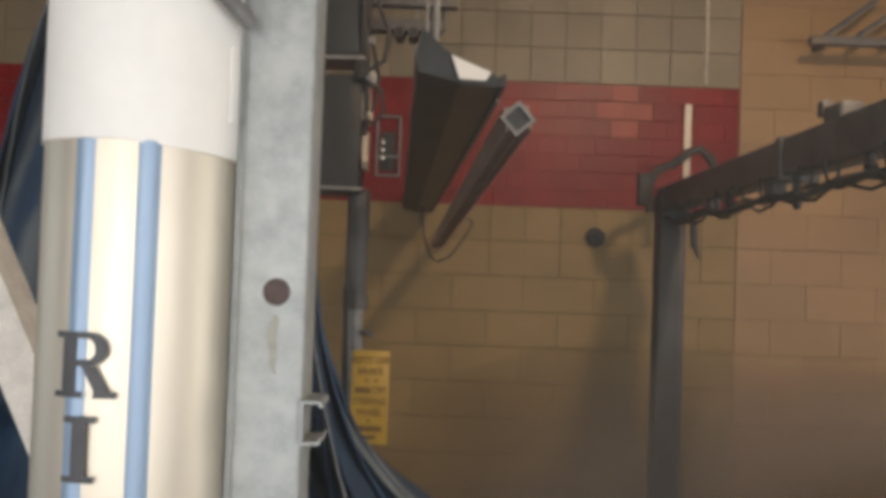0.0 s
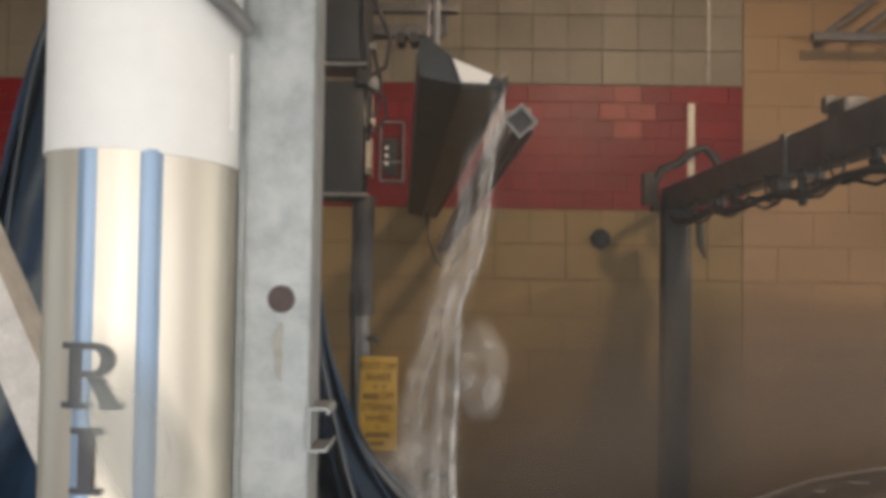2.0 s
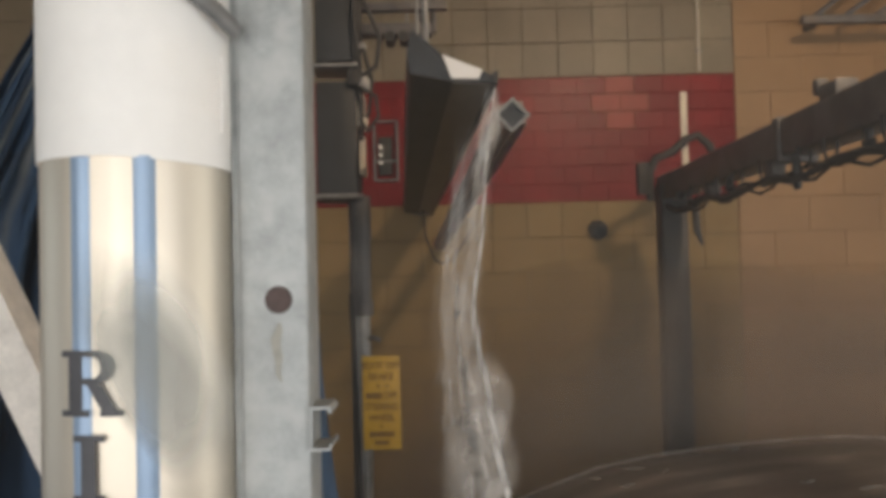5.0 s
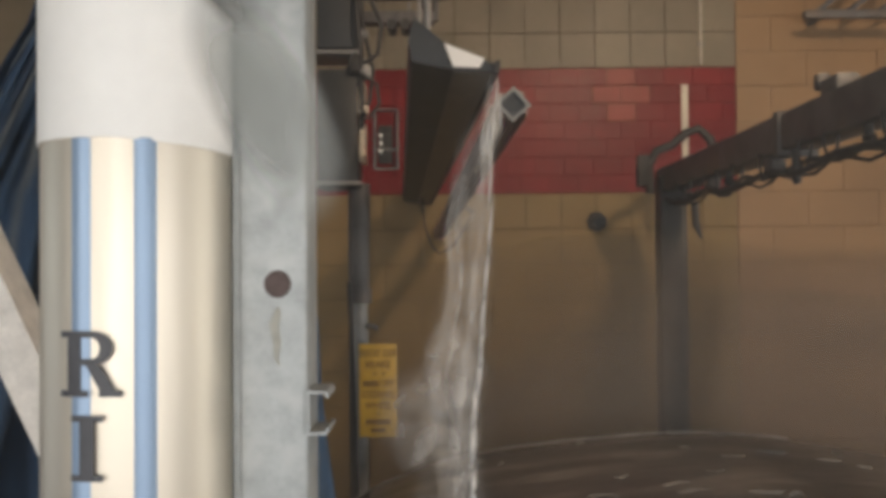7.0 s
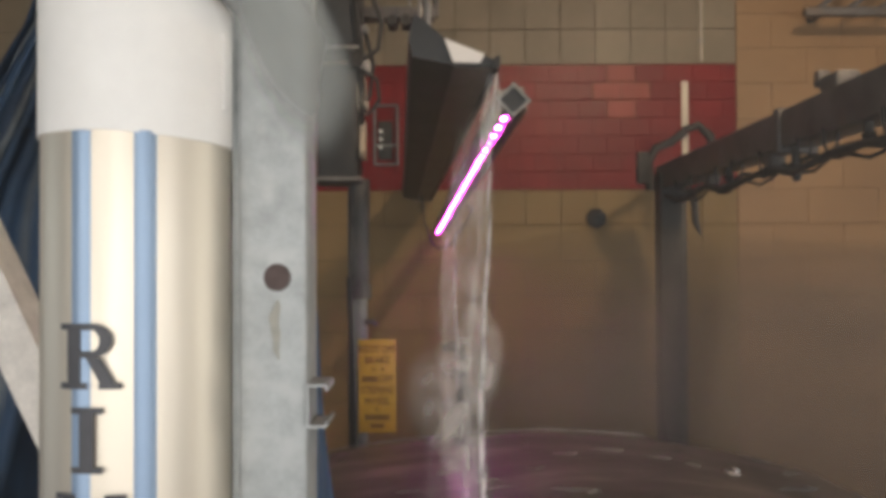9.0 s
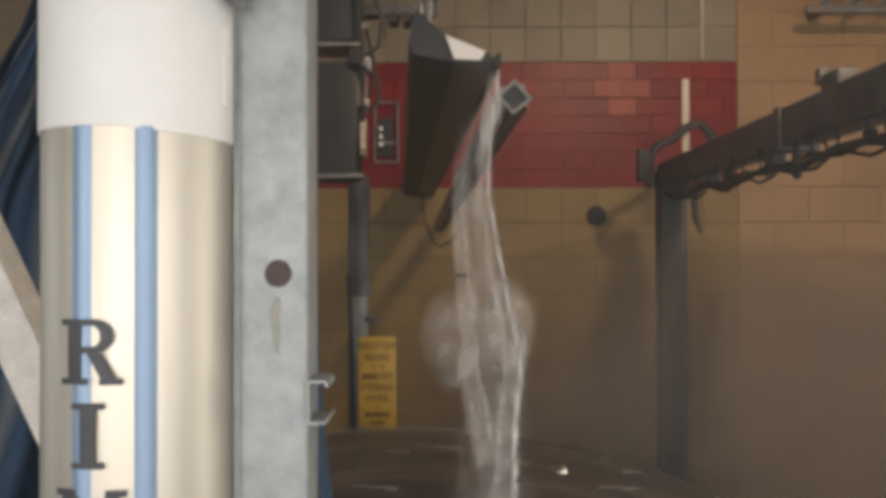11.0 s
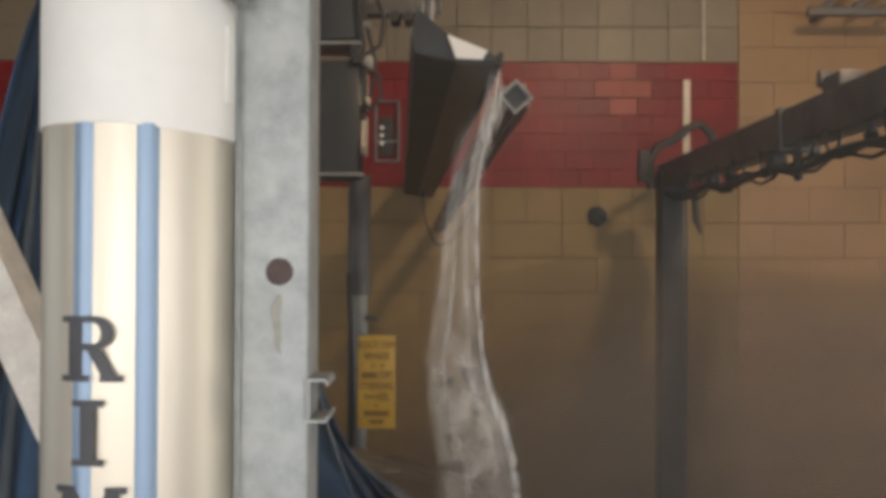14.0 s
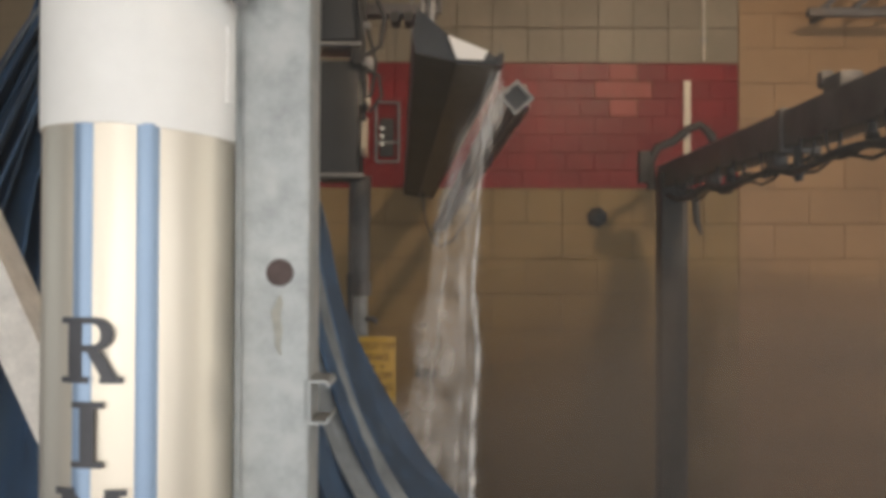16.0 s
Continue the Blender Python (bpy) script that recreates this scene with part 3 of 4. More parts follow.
# ---- drifting mist, a low sheet of shade and glass drops, in soft puffs ----
def puff_mat(name, colour, most, rough=2.6, lo=0.3, start=0.22):
    m = bpy.data.materials.new(name)
    m.use_nodes = True
    nt = m.node_tree
    N, L = nt.nodes.new, nt.links.new
    p = nt.nodes["Principled BSDF"]
    p.inputs["Base Color"].default_value = (*colour, 1)
    p.inputs["Roughness"].default_value = 1.0
    p.inputs["Specular IOR Level"].default_value = 0.0
    tc = N("ShaderNodeTexCoord")
    sep = N("ShaderNodeSeparateXYZ")
    L(tc.outputs["Generated"], sep.inputs[0])
    mid_ = N("ShaderNodeMath")
    mid_.operation = "SUBTRACT"
    L(sep.outputs["Y"], mid_.inputs[0])
    mid_.inputs[1].default_value = 1.0
    ab = N("ShaderNodeMath")
    ab.operation = "ABSOLUTE"
    L(mid_.outputs[0], ab.inputs[0])
    n = N("ShaderNodeTexNoise")
    n.inputs["Scale"].default_value, n.inputs["Detail"].default_value = rough, 3
    L(tc.outputs["Generated"], n.inputs["Vector"])
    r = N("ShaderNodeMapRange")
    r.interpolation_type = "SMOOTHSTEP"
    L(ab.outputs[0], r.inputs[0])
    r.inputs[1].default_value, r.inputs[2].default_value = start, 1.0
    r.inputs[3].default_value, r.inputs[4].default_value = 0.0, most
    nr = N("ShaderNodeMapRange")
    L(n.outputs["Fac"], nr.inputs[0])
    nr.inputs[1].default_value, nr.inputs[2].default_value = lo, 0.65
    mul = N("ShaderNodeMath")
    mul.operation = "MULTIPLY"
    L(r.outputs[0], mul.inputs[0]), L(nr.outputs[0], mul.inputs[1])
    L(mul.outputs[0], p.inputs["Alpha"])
    return m


M_MIST = puff_mat("mist", (0.70, 0.69, 0.67), 0.032, 1.2, -0.4)
M_DROP = puff_mat("glass_drop", (0.26, 0.27, 0.255), 0.85, 1.1, -0.2, 0.62)
M_DROP_PALE = puff_mat("pale_glass_drop", (0.60, 0.62, 0.60), 0.66, 1.1, -0.2, 0.60)


def puff(name, material, c, r, label, category):
    bm = B()
    bmesh.ops.create_icosphere(bm, subdivisions=4, radius=1.0)
    for v in bm.verts:
        d = 1 + 0.12 * noise.noise(v.co * 1.7 + Vector((c[0] * 9, 0, c[2] * 7)))
        v.co = Vector((v.co.x * r[0] * d, v.co.y * r[1] * d, v.co.z * r[2] * d))
    bmesh.ops.delete(bm, geom=[f for f in bm.faces if f.calc_center_median().y > 0.05 * r[1]], context="FACES")
    ob = solid(name, bm, material, label, category, kind="stuff")
    ob.location = c
    return ob


# thin mist set close in front, a pale veil that lifts the dark tones
PUFFS = [puff("mist", M_MIST, c, r, "thin grey mist sheet that also lifts the dark tones", "mist") for c, r in (
    ((0.72, 1.45, 2.0), (1.8, 0.28, 1.3)),)]
# dark see-through sheet: shade on the lower wall put into its colour
M_LOWSHADE = puff_mat("low_shade", (0.12, 0.105, 0.095), 0.85, 1.6, -0.2)
PUFFS.append(puff("mist", M_LOWSHADE, (1.55, 3.85, 1.26), (2.3, 0.4, 0.9), "low dark misty sheet that shades the lower far wall", "mist"))
M_LOBE = puff_mat("spray_lobe", (0.84, 0.82, 0.80), 0.50, 3.0, 0.22, 0.50)
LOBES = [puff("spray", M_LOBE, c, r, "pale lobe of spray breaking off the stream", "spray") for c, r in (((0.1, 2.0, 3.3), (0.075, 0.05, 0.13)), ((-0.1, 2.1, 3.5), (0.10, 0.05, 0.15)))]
# soft puffs that stand in for blurred water drops on the lens glass
fleck = puff("glass_drop", M_DROP, (-0.2, 0.5, 1.6), (0.040, 0.03, 0.095), "blurred grey water drop on the glass before the camera", "foam")
pale = puff("glass_drop", M_DROP_PALE, (-0.2, 0.5, 1.5), (0.038, 0.03, 0.090), "blurred pale water drop on the glass before the camera", "foam")

# ---- tower with hoses, left of the trough ----
tw = thing("equipment_tower", "dark steel equipment tower with boxes, pipe and hoses", "tower", (-0.37, 3.6, 0))
part("box", box(B(), (-0.045, 0, 2.555), (0.16, 0.18, 0.47), 0.008), M_BLACK, tw)
part("box", box(B(), (-0.04, 0, 3.05), (0.17, 0.18, 0.36), 0.008), M_BLACK, tw)
for z in (2.335, 2.85):
    part("plate", box(B(), (-0.045, -0.01, z), (0.20, 0.22, 0.014), 0.002), M_MIDSTEEL, tw)
part("pipe", rod(B(), (0.035, 0, 1.88), (0.035, 0, 2.34), 0.036, 16), M_DARKSTEEL, tw)
part("sleeve", rod(B(), (0.035, 0, 0), (0.035, 0, 1.9), 0.030, 16), M_MIDSTEEL, tw)
part("coupling", rod(B(), (0.035, 0, 2.16), (0.035, 0, 2.34), 0.040, 16), M_DARKSTEEL, tw)
part("label", box(B(), (0.048, -0.02, 2.68), (0.025, 0.14, 0.14), 0.003), M_CREAMBOX, tw, "worn cream label plate")
part("label", box(B(), (0.05, -0.02, 2.50), (0.02, 0.12, 0.16), 0.003), M_CREAMBOX, tw, "worn cream label plate")
for k in range(4):
    hs = [(0.045 + 0.012 * math.sin(k + i * 1.1), -0.09 - 0.01 * k, 3.15 - 0.075 * i) for i in range(9 - k)]
    part("hose", sweep(B(), hs, 0.009, 8), M_RUBBER, tw)
part("hose", sweep(B(), [(0.02, -0.1, 3.2), (0.06, -0.11, 2.95), (0.10, -0.1, 2.78), (0.085, -0.1, 2.66), (0.05, -0.1, 2.60)], 0.008, 8), M_RUBBER, tw)
part("valve", box(B(), (0.07, -0.09, 2.77), (0.045, 0.05, 0.06), 0.012), M_MIDSTEEL, tw)
part("valve", box(B(), (0.03, -0.1, 2.80), (0.05, 0.05, 0.07), 0.012), M_RUBBER, tw)
for k, (x, z, w, h) in enumerate(((0.062, 2.79, 0.030, 0.05), (0.070, 2.62, 0.022, 0.035), (0.058, 2.45, 0.025, 0.03), (0.066, 2.92, 0.03, 0.03))):
    part("fitting", box(B(), (x, -0.11, z), (w, 0.03, h), 0.006), M_CREAMBOX if k in (1, 2) else M_MIDSTEEL, tw)
part("hose", sweep(B(), [(0.05, -0.12, 2.76), (0.115, -0.13, 2.72), (0.125, -0.13, 2.64), (0.08, -0.13, 2.58), (0.055, -0.12, 2.63)], 0.0075, 8), M_RUBBER, tw, "looped black hose")
part("hose", sweep(B(), [(0.03, -0.12, 3.3), (0.075, -0.12, 3.1), (0.135, -0.12, 2.95), (0.12, -0.12, 2.84), (0.06, -0.12, 2.80)], 0.0095, 8), M_RUBBER, tw, "bent black hose")
part("stay", rod(B(), (0.0, -0.1, 1.95), (0.03, -0.1, 0.9), 0.010, 8), M_RUBBER, tw, "slanting thin black tube")
part("collar", rod(B(), (0.035, 0, 1.86), (0.035, 0, 1.92), 0.044, 16), M_DARKSTEEL, tw)
part("elbow", sweep(B(), [(0.06, -0.02, 1.77), (0.09, -0.03, 1.77), (0.105, -0.03, 1.755)], 0.010, 8), M_DARKSTEEL, tw)
part("mast", box(B(), (0.0, 0.12, 2.1), (0.05, 0.05, 4.18), 0.004), M_DARKSTEEL, tw)
part("arm", box(B(), (0.17, 0.0, 3.01), (0.34, 0.07, 0.05), 0.006), M_DARKSTEEL, tw)
for x in (0.17, 0.225, 0.285):
    part("roller", rod(B(), (x, -0.05, 2.975), (x, 0.05, 2.975), 0.022, 14), M_RUBBER, tw)
part("upper_arm", box(B(), (0.2, -0.02, 3.10), (0.40, 0.05, 0.035), 0.005), M_DARKSTEEL, tw)
for x in (0.30, 0.345):
    part("hanger_pipe", rod(B(), (x, 0.0, 3.0), (x, 0.0, 4.19), 0.013, 10), M_DARKSTEEL, tw)

# small control frame on the red band
cf = thing("control_frame", "small metal control frame with three pale buttons", "control panel", (-0.325, FAR, 2.74))
for a, b in (((-0.065, -0.17), (-0.065, 0.17)), ((0.065, -0.17), (0.065, 0.17)), ((-0.065, -0.17), (0.065, -0.17)), ((-0.065, 0.17), (0.065, 0.17)), ((-0.065, -0.06), (0.065, -0.06))):
    part("rail", rod(B(), (a[0], -0.03, a[1]), (b[0], -0.03, b[1]), 0.007, 6), M_MIDSTEEL, cf)
part("panel", box(B(), (-0.005, -0.015, -0.03), (0.08, 0.03, 0.22), 0.004), M_RUBBER, cf)
for k in range(3):
    part("button", rod(B(), (-0.03, -0.03, 0.02 - 0.045 * k), (-0.03, -0.045, 0.02 - 0.045 * k), 0.012, 10), M_SLEEVE, cf)

# yellow sign, hung on the tower's pipe
sg = thing("warning_sign", "yellow warning sign with lines of dark writing", "sign", (-0.253, 3.40, 1.538))
part("board", box(B(), (0, 0, 0), (0.142, 0.006, 0.352), 0.002), M_YELLOW, sg)
part("bracket", rod(B(), (-0.062, 0.0, 0.1), (-0.075, 0.19, 0.1), 0.008, 8), M_MIDSTEEL, sg)


def writing(words, x, z, h, squeeze):
    """One line of raised writing on the sign, centred at x."""
    cu = bpy.data.curves.new("writing", "FONT")
    cu.body, cu.size, cu.align_x, cu.align_y, cu.extrude = words, h * 1.4, "CENTER", "CENTER", 0.0006
    cu.offset = 0.0012
    tmp = new("writing", cu)
    me = bpy.data.meshes.new_from_object(tmp.evaluated_get(bpy.context.evaluated_depsgraph_get()))
    bpy.data.objects.remove(tmp)
    me.transform(Matrix.Translation((x, -0.0042, z)) @ Matrix.Rotation(radians(90), 4, "X") @ Matrix.Diagonal((squeeze, 1, 1, 1)))
    me.materials.clear()
    me.materials.append(M_INK)
    o = new("writing", me)
    o.parent = sg


writing("FOOT OFF", 0, 0.138, 0.027, 0.78)
writing("BRAKE", 0, 0.098, 0.027, 0.85)
writing("OFF", 0.034, 0.026, 0.027, 0.8)
writing("STEERING", 0, -0.016, 0.027, 0.74)
writing("WHEEL", 0, -0.058, 0.027, 0.8)
for x, z, w, h in ((-0.012, 0.063, 0.012, 0.010), (0.022, 0.063, 0.012, 0.010), (-0.028, 0.026, 0.062, 0.024), (0, -0.088, 0.010, 0.010), (0, -0.118, 0.095, 0.022), (0, -0.150, 0.055, 0.018)):
    part("text_bar", box(B(), (x, -0.0045, z), (w, 0.001, h)), M_INK, sg, smooth=False)

# ---- rotating cloth brush ----
BX, BY, BZ = -0.59, 1.72, 2.56
brush = thing("rotary_brush", "spinning wash brush with long blue cloth strips", "brush", (BX, BY, BZ))
part("hub", rod(B(), (0, 0, -1.9), (0, 0, 0.12), 0.07, 20), M_DARKSTEEL, brush)
part("core", rod(B(), (0, 0, -1.7), (0, 0, -0.28), 0.20, 28, 0.15), M_CLOTH, brush, "dense dark blue cloth core")
part("flange", rod(B(), (0, 0, 0.0), (0, 0, 0.05), 0.15, 24), M_MIDSTEEL, brush)
carrier = thing("brush_carrier", "dark steel bearing arm that carries the brush", "carrier", (BX, BY, BZ + 0.12))
part("shaft", rod(B(), (0, 0, 0), (0, 0, 1.5), 0.05, 16), M_DARKSTEEL, carrier)
part("bearing", box(B(), (0, 0, 0.2), (0.2, 0.2, 0.2), 0.02), M_DARKSTEEL, carrier)
brnd = random.Random(11)


def cloth(ang, reach, drop, width, curl, seed, full=False):
    """One strip: leaves the hub at an angle, sags and flares outwards."""
    bm = B()
    n, rows = 22, []
    for i in range(n + 1):
        s = i / n
        if full:
            r, z = 0.075 + reach * s ** 0.4, 0.02 - drop * s
        else:
            r, z = 0.075 + 0.25 * min(1, s * 3) ** 0.7 + (reach - 0.25) * s ** 3, 0.02 - drop * (1.35 * s - 0.35 * s * s)
        z += 0.03 * noise.noise((seed, s * 4, 5.0))
        a = radians(ang - curl * s) + 0.05 * noise.noise((seed, s * 3, 1.0))
        w = width * (0.6 + 0.5 * s) / 2
        tw = 0.9 * noise.noise((seed * 1.7, s * 2.2, 9.0)) + 0.25
        rad, tan = Vector((math.cos(a), math.sin(a), 0)), Vector((-math.sin(a), math.cos(a), 0))
        across = tan * math.cos(tw) + (rad * 0.8 + Vector((0, 0, 0.5))) * math.sin(tw)
        nrm = (rad * math.cos(tw) - tan * math.sin(tw)) * 0.0025
        c = rad * r + Vector((0, 0, z))
        rows.append([bm.verts.new(q) for q in (c - across * w - nrm, c + across * w - nrm, c + across * w + nrm, c - across * w + nrm)])
    for p, q in zip(rows, rows[1:]):
        for k in range(4):
            bm.faces.new((p[k], p[(k + 1) % 4], q[(k + 1) % 4], q[k]))
    bm.faces.new(rows[0][::-1]), bm.faces.new(rows[-1])
    return bm


for k in range(52):                     # close-hanging strips all round
    part("cloth_strip", cloth(k * 6.9 + brnd.random() * 9, 0.23 + 0.07 * brnd.random(), 1.75, 0.12, 6, k, True), M_CLOTH if k % 9 else M_CLOTH_PALE, brush)
for k in range(34):                     # the big bunch
    part("cloth_strip", cloth(4 + 26 * k / 33 + brnd.random() * 3, 0.62 + 0.42 * brnd.random(), 1.05 + 0.4 * brnd.random(), 0.13, 10, 40 + k),
         M_CLOTH if k % 17 else M_CLOTH_PALE, brush)
for k in range(24):                     # the small bunch that follows it
    part("cloth_strip", cloth(120 + 48 * k / 23, 0.38 + 0.20 * brnd.random() + 0.25 * math.exp(-((k - 11) / 5) ** 2), 1.2, 0.10, 12, 80 + k), M_CLOTH if k % 7 else M_CLOTH_PALE, brush)
for k in range(3):                      # a few stray strips ahead of it
    part("cloth_strip", cloth(-96 + 9 * k, 0.40 + 0.14 * brnd.random(), 1.55, 0.06, 10, 95 + k), M_CLOTH, brush)

LONG = []
for k in range(5):                      # long strips that fly further out towards the end
    o = part("cloth_strip", cloth(2 + 7 * k, 1.0 + 0.35 * brnd.random(), 1.02 + 0.1 * brnd.random(), 0.075, 10, 120 + k), M_CLOTH, brush)
    LONG.append(o)

# ---- the car being washed ----
CY = 2.45
car = thing("car", "wet black hatchback being pulled through the wash", "car", (3, CY, 0))
TOPS = [(-2.42, 0.62), (-2.36, 0.74), (-2.2, 0.82), (-1.75, 0.92), (-1.45, 0.99), (-1.25, 1.12), (-1.0, 1.288), (-0.76, 1.372), (-0.58, 1.407), (-0.36, 1.432), (-0.1, 1.452), (0.05, 1.455),
        (0.33, 1.436), (0.62, 1.385), (0.87, 1.318), (1.02, 1.245), (1.25, 1.08), (1.42, 0.97), (1.6, 0.92), (1.68, 0.72), (1.70, 0.5)]
FZ, FY = (1, 0.995, 0.965, 0.85, 0.5, 0.0), (0, 0.30, 0.47, 0.565, 0.68, 0.84)


def car_body():
    sect = []
    xs = np.interp(np.linspace(0, 1, 61), np.linspace(0, 1, len(TOPS)), [p[0] for p in TOPS])
    for x in xs:
        h = float(np.interp(x, [p[0] for p in TOPS], [p[1] for p in TOPS])) + 0.016
        b = min(h - 0.02, float(np.interp(x, [-2.4, -1.6, 1.3, 1.7], [0.68, 0.86, 0.92, 0.86])))
        w = float(np.interp(x, [-2.42, -2.1, -1.4, 1.2, 1.7], [0.72, 0.94, 1.0, 1.0, 0.86]))
        side = [(y * w, b + (h - b) * z) for y, z in zip(FY, FZ)] + [(0.89 * w, b - 0.14), (0.88 * w, min(0.42, b - 0.2)), (0.80 * w, 0.24)]
        sect.append((float(x), [(-y, z) for y, z in reversed(side)] + side[1:]))
    return sect


SECT = car_body()


def car_faces(choose, grow=0.0):
    bm = B()
    cache = {}

    def v(i, k):
        if (i, k) not in cache:
            x, pr = SECT[i]
            y, z = pr[k]
            cache[i, k] = bm.verts.new((x, y * (1 + grow), z + grow * 0.6))
        return cache[i, k]
    for i in range(len(SECT) - 1):
        for k in range(len(SECT[0][1]) - 1):
            if choose((SECT[i][0] + SECT[i + 1][0]) / 2, k):
                bm.faces.new((v(i, k), v(i + 1, k), v(i + 1, k + 1), v(i, k + 1)))
    return bm


NK = len(SECT[0][1]) - 1                # quads across; the middle ones are the roof
mid = NK // 2


def region(x, k):
    d = k - mid if k >= mid else mid - 1 - k
    if -1.42 < x < -0.98 and d <= 2:
        return "windshield"
    if 1.04 < x < 1.40 and d <= 2:
        return "rear_window"
    if -1.05 < x < 0.98 and 3 <= d <= 4 and not -0.05 < x < 0.04:
        return "side_window_left" if k < mid else "side_window_right"
    return "body"


shell = car_faces(lambda x, k: region(x, k) == "body")
for i, flip in ((0, 0), (len(SECT) - 1, 1)):
    x, pr = SECT[i]
    shell.faces.new([shell.verts.new((x, y, z)) for y, z in pr])
x0, x1 = SECT[0][0], SECT[-1][0]
box(shell, ((x0 + x1) / 2, 0, 0.3), (x1 - x0 - 0.3, 1.5, 0.12))
part("body", shell, M_PAINT, car)
for nm in ("windshield", "rear_window", "side_window_left", "side_window_right"):
    part(nm.replace("_left", "").replace("_right", ""), car_faces(lambda x, k: region(x, k) == nm, -0.003), M_CARGLASS, car, "dark glass")
fin = B()
rod(fin, (0, 0, 0), (0.004, 0, 0.010), 0.028, 16, 0.020), rod(fin, (0.004, 0, 0.009), (0.012, 0, 0.015), 0.019, 14, 0.009)
bmesh.ops.translate(fin, verts=fin.verts, vec=(0.485, 0, 1.420))
part("antenna_base", fin, M_CHROME, car, "small shiny roof antenna base")
# added strips along the roof edges, drawing their wet highlight as a pale line
for sy in (-1, 1):
    rail = [(x, sy * 0.475, float(np.interp(x, [p[0] for p in TOPS], [p[1] for p in TOPS])) + 0.004) for x in np.linspace(-1.15, 0.35, 24)]
    part("roof_glint", sweep(B(), rail, 0.0024, 8), M_MIDSTEEL, car, "thin strip that draws the highlight on the roof edge")
for x in (-1.5, 1.05):
    for y in (-0.80, 0.80):
        wheel = part("wheel", rod(B(), (x, y - 0.09, 0.31), (x, y + 0.09, 0.31), 0.20, 24), M_MIDSTEEL, car)
        tyre = [(0.30 * math.cos(a), 0, 0.30 * math.sin(a)) for a in (k * math.tau / 32 for k in range(33))]
        tb = sweep(B(), [(x + p[0] * 0.85, y, 0.31 + p[2] * 0.85) for p in tyre], 0.055, 8)
        part("tyre", tb, M_RUBBER, wheel)
frnd = random.Random(21)
froth = B()
for k in range(30):
    x, y = -1.0 + 1.7 * frnd.random(), 0.38 * (2 * frnd.random() - 1)
    z = float(np.interp(x, [p[0] for p in TOPS], [p[1] for p in TOPS])) + 0.017 - 0.012 * abs(y)
    w = 0.015 + 0.05 * frnd.random() ** 2
    sweep(froth, [(x + w * q, y + 0.01 * math.sin(3 * q + k), z) for q in (-1, -0.5, 0, 0.5, 1)], [0.001, 0.004, 0.006, 0.005, 0.001], 6, 0.3)
tagged(part("froth", froth, M_FROTH, car, "scattered streaks of grey wash froth"), kind="stuff")
part("front_bumper", box(B(), (-2.40, 0, 0.40), (0.16, 1.36, 0.20), 0.05), M_PAINT, car)
part("rear_bumper", box(B(), (1.72, 0, 0.42), (0.14, 1.44, 0.22), 0.05), M_PAINT, car)
part("grille", box(B(), (-2.44, 0, 0.56), (0.05, 0.70, 0.11), 0.015), M_RUBBER, car)
part("number_plate", box(B(), (1.80, 0, 0.55), (0.015, 0.42, 0.10), 0.004), M_CREAMBOX, car)
part("sill", box(B(), (-0.2, -0.80, 0.24), (1.9, 0.08, 0.10), 0.02), M_RUBBER, car)
part("sill", box(B(), (-0.2, 0.80, 0.24), (1.9, 0.08, 0.10), 0.02), M_RUBBER, car)
for y in (-0.62, 0.62):
    part("headlight", box(B(), (-2.33, y, 0.66), (0.12, 0.28, 0.12), 0.03), M_CHROME, car)
    part("tail_light", box(B(), (1.66, y, 0.82), (0.08, 0.24, 0.14), 0.03), M_REDLENS, car)
    for x in (-0.42, 0.62):
        part("door_handle", box(B(), (x, y * 1.42, 0.80), (0.16, 0.03, 0.03), 0.01), M_CHROME, car)
    part("mirror", box(B(), (-0.98, y * 1.52, 0.98), (0.1, 0.16, 0.12), 0.03), M_PAINT, car)

# ---- tiles of the far wall ----
T = 0.2032


def tile_mesh(name, w, h, material, joint=0.005):
    bm = B()
    a, b = (w - joint) / 2, (h - joint) / 2
    back_ = [bm.verts.new((x, 0.008, z)) for x, z in ((-a, -b), (a, -b), (a, b), (-a, b))]
    c, d = a - 0.0025, b - 0.0025
    mid_ = [bm.verts.new((x, 0.002, z)) for x, z in ((-a, -b), (a, -b), (a, b), (-a, b))]
    front = [bm.verts.new((x, 0.0, z)) for x, z in ((-c, -d), (c, -d), (c, d), (-c, d))]
    for p, q in ((back_, mid_), (mid_, front)):
        for k in range(4):
            bm.faces.new((p[k], p[(k + 1) % 4], q[(k + 1) % 4], q[k]))
    bm.faces.new(front)
    return finish(name, bm, material)


ME_CREAM = tile_mesh("tile", T, T, M_CREAM, 0.005)
BW = 0.166
ME_RED, ME_PINK = tile_mesh("brick", BW, T / 2 + 0.0017, M_RED, 0.0013), tile_mesh("brick", BW, T / 2 + 0.0017, M_PINK, 0.006)
ME_HALF = tile_mesh("brick", BW / 2, T / 2 + 0.0017, M_RED, 0.002)
ME_TANSQ, ME_TAN = tile_mesh("block", T, T, M_TAN, 0.0036), tile_mesh("block", 2 * T, T, M_TAN, 0.0036)
ME_OCHRE = tile_mesh("block", 2 * T, T, M_OCHRE, 0.0018)
trnd = random.Random(2)
EDGE, TOP_RED, LOW_RED = 1.697, 3.147, 2.423


def lay(name, me, x, z):
    o = new(name, me)
    o.parent = wall_far
    o.location = (x, FAR + 0.0012 * trnd.random(), z)


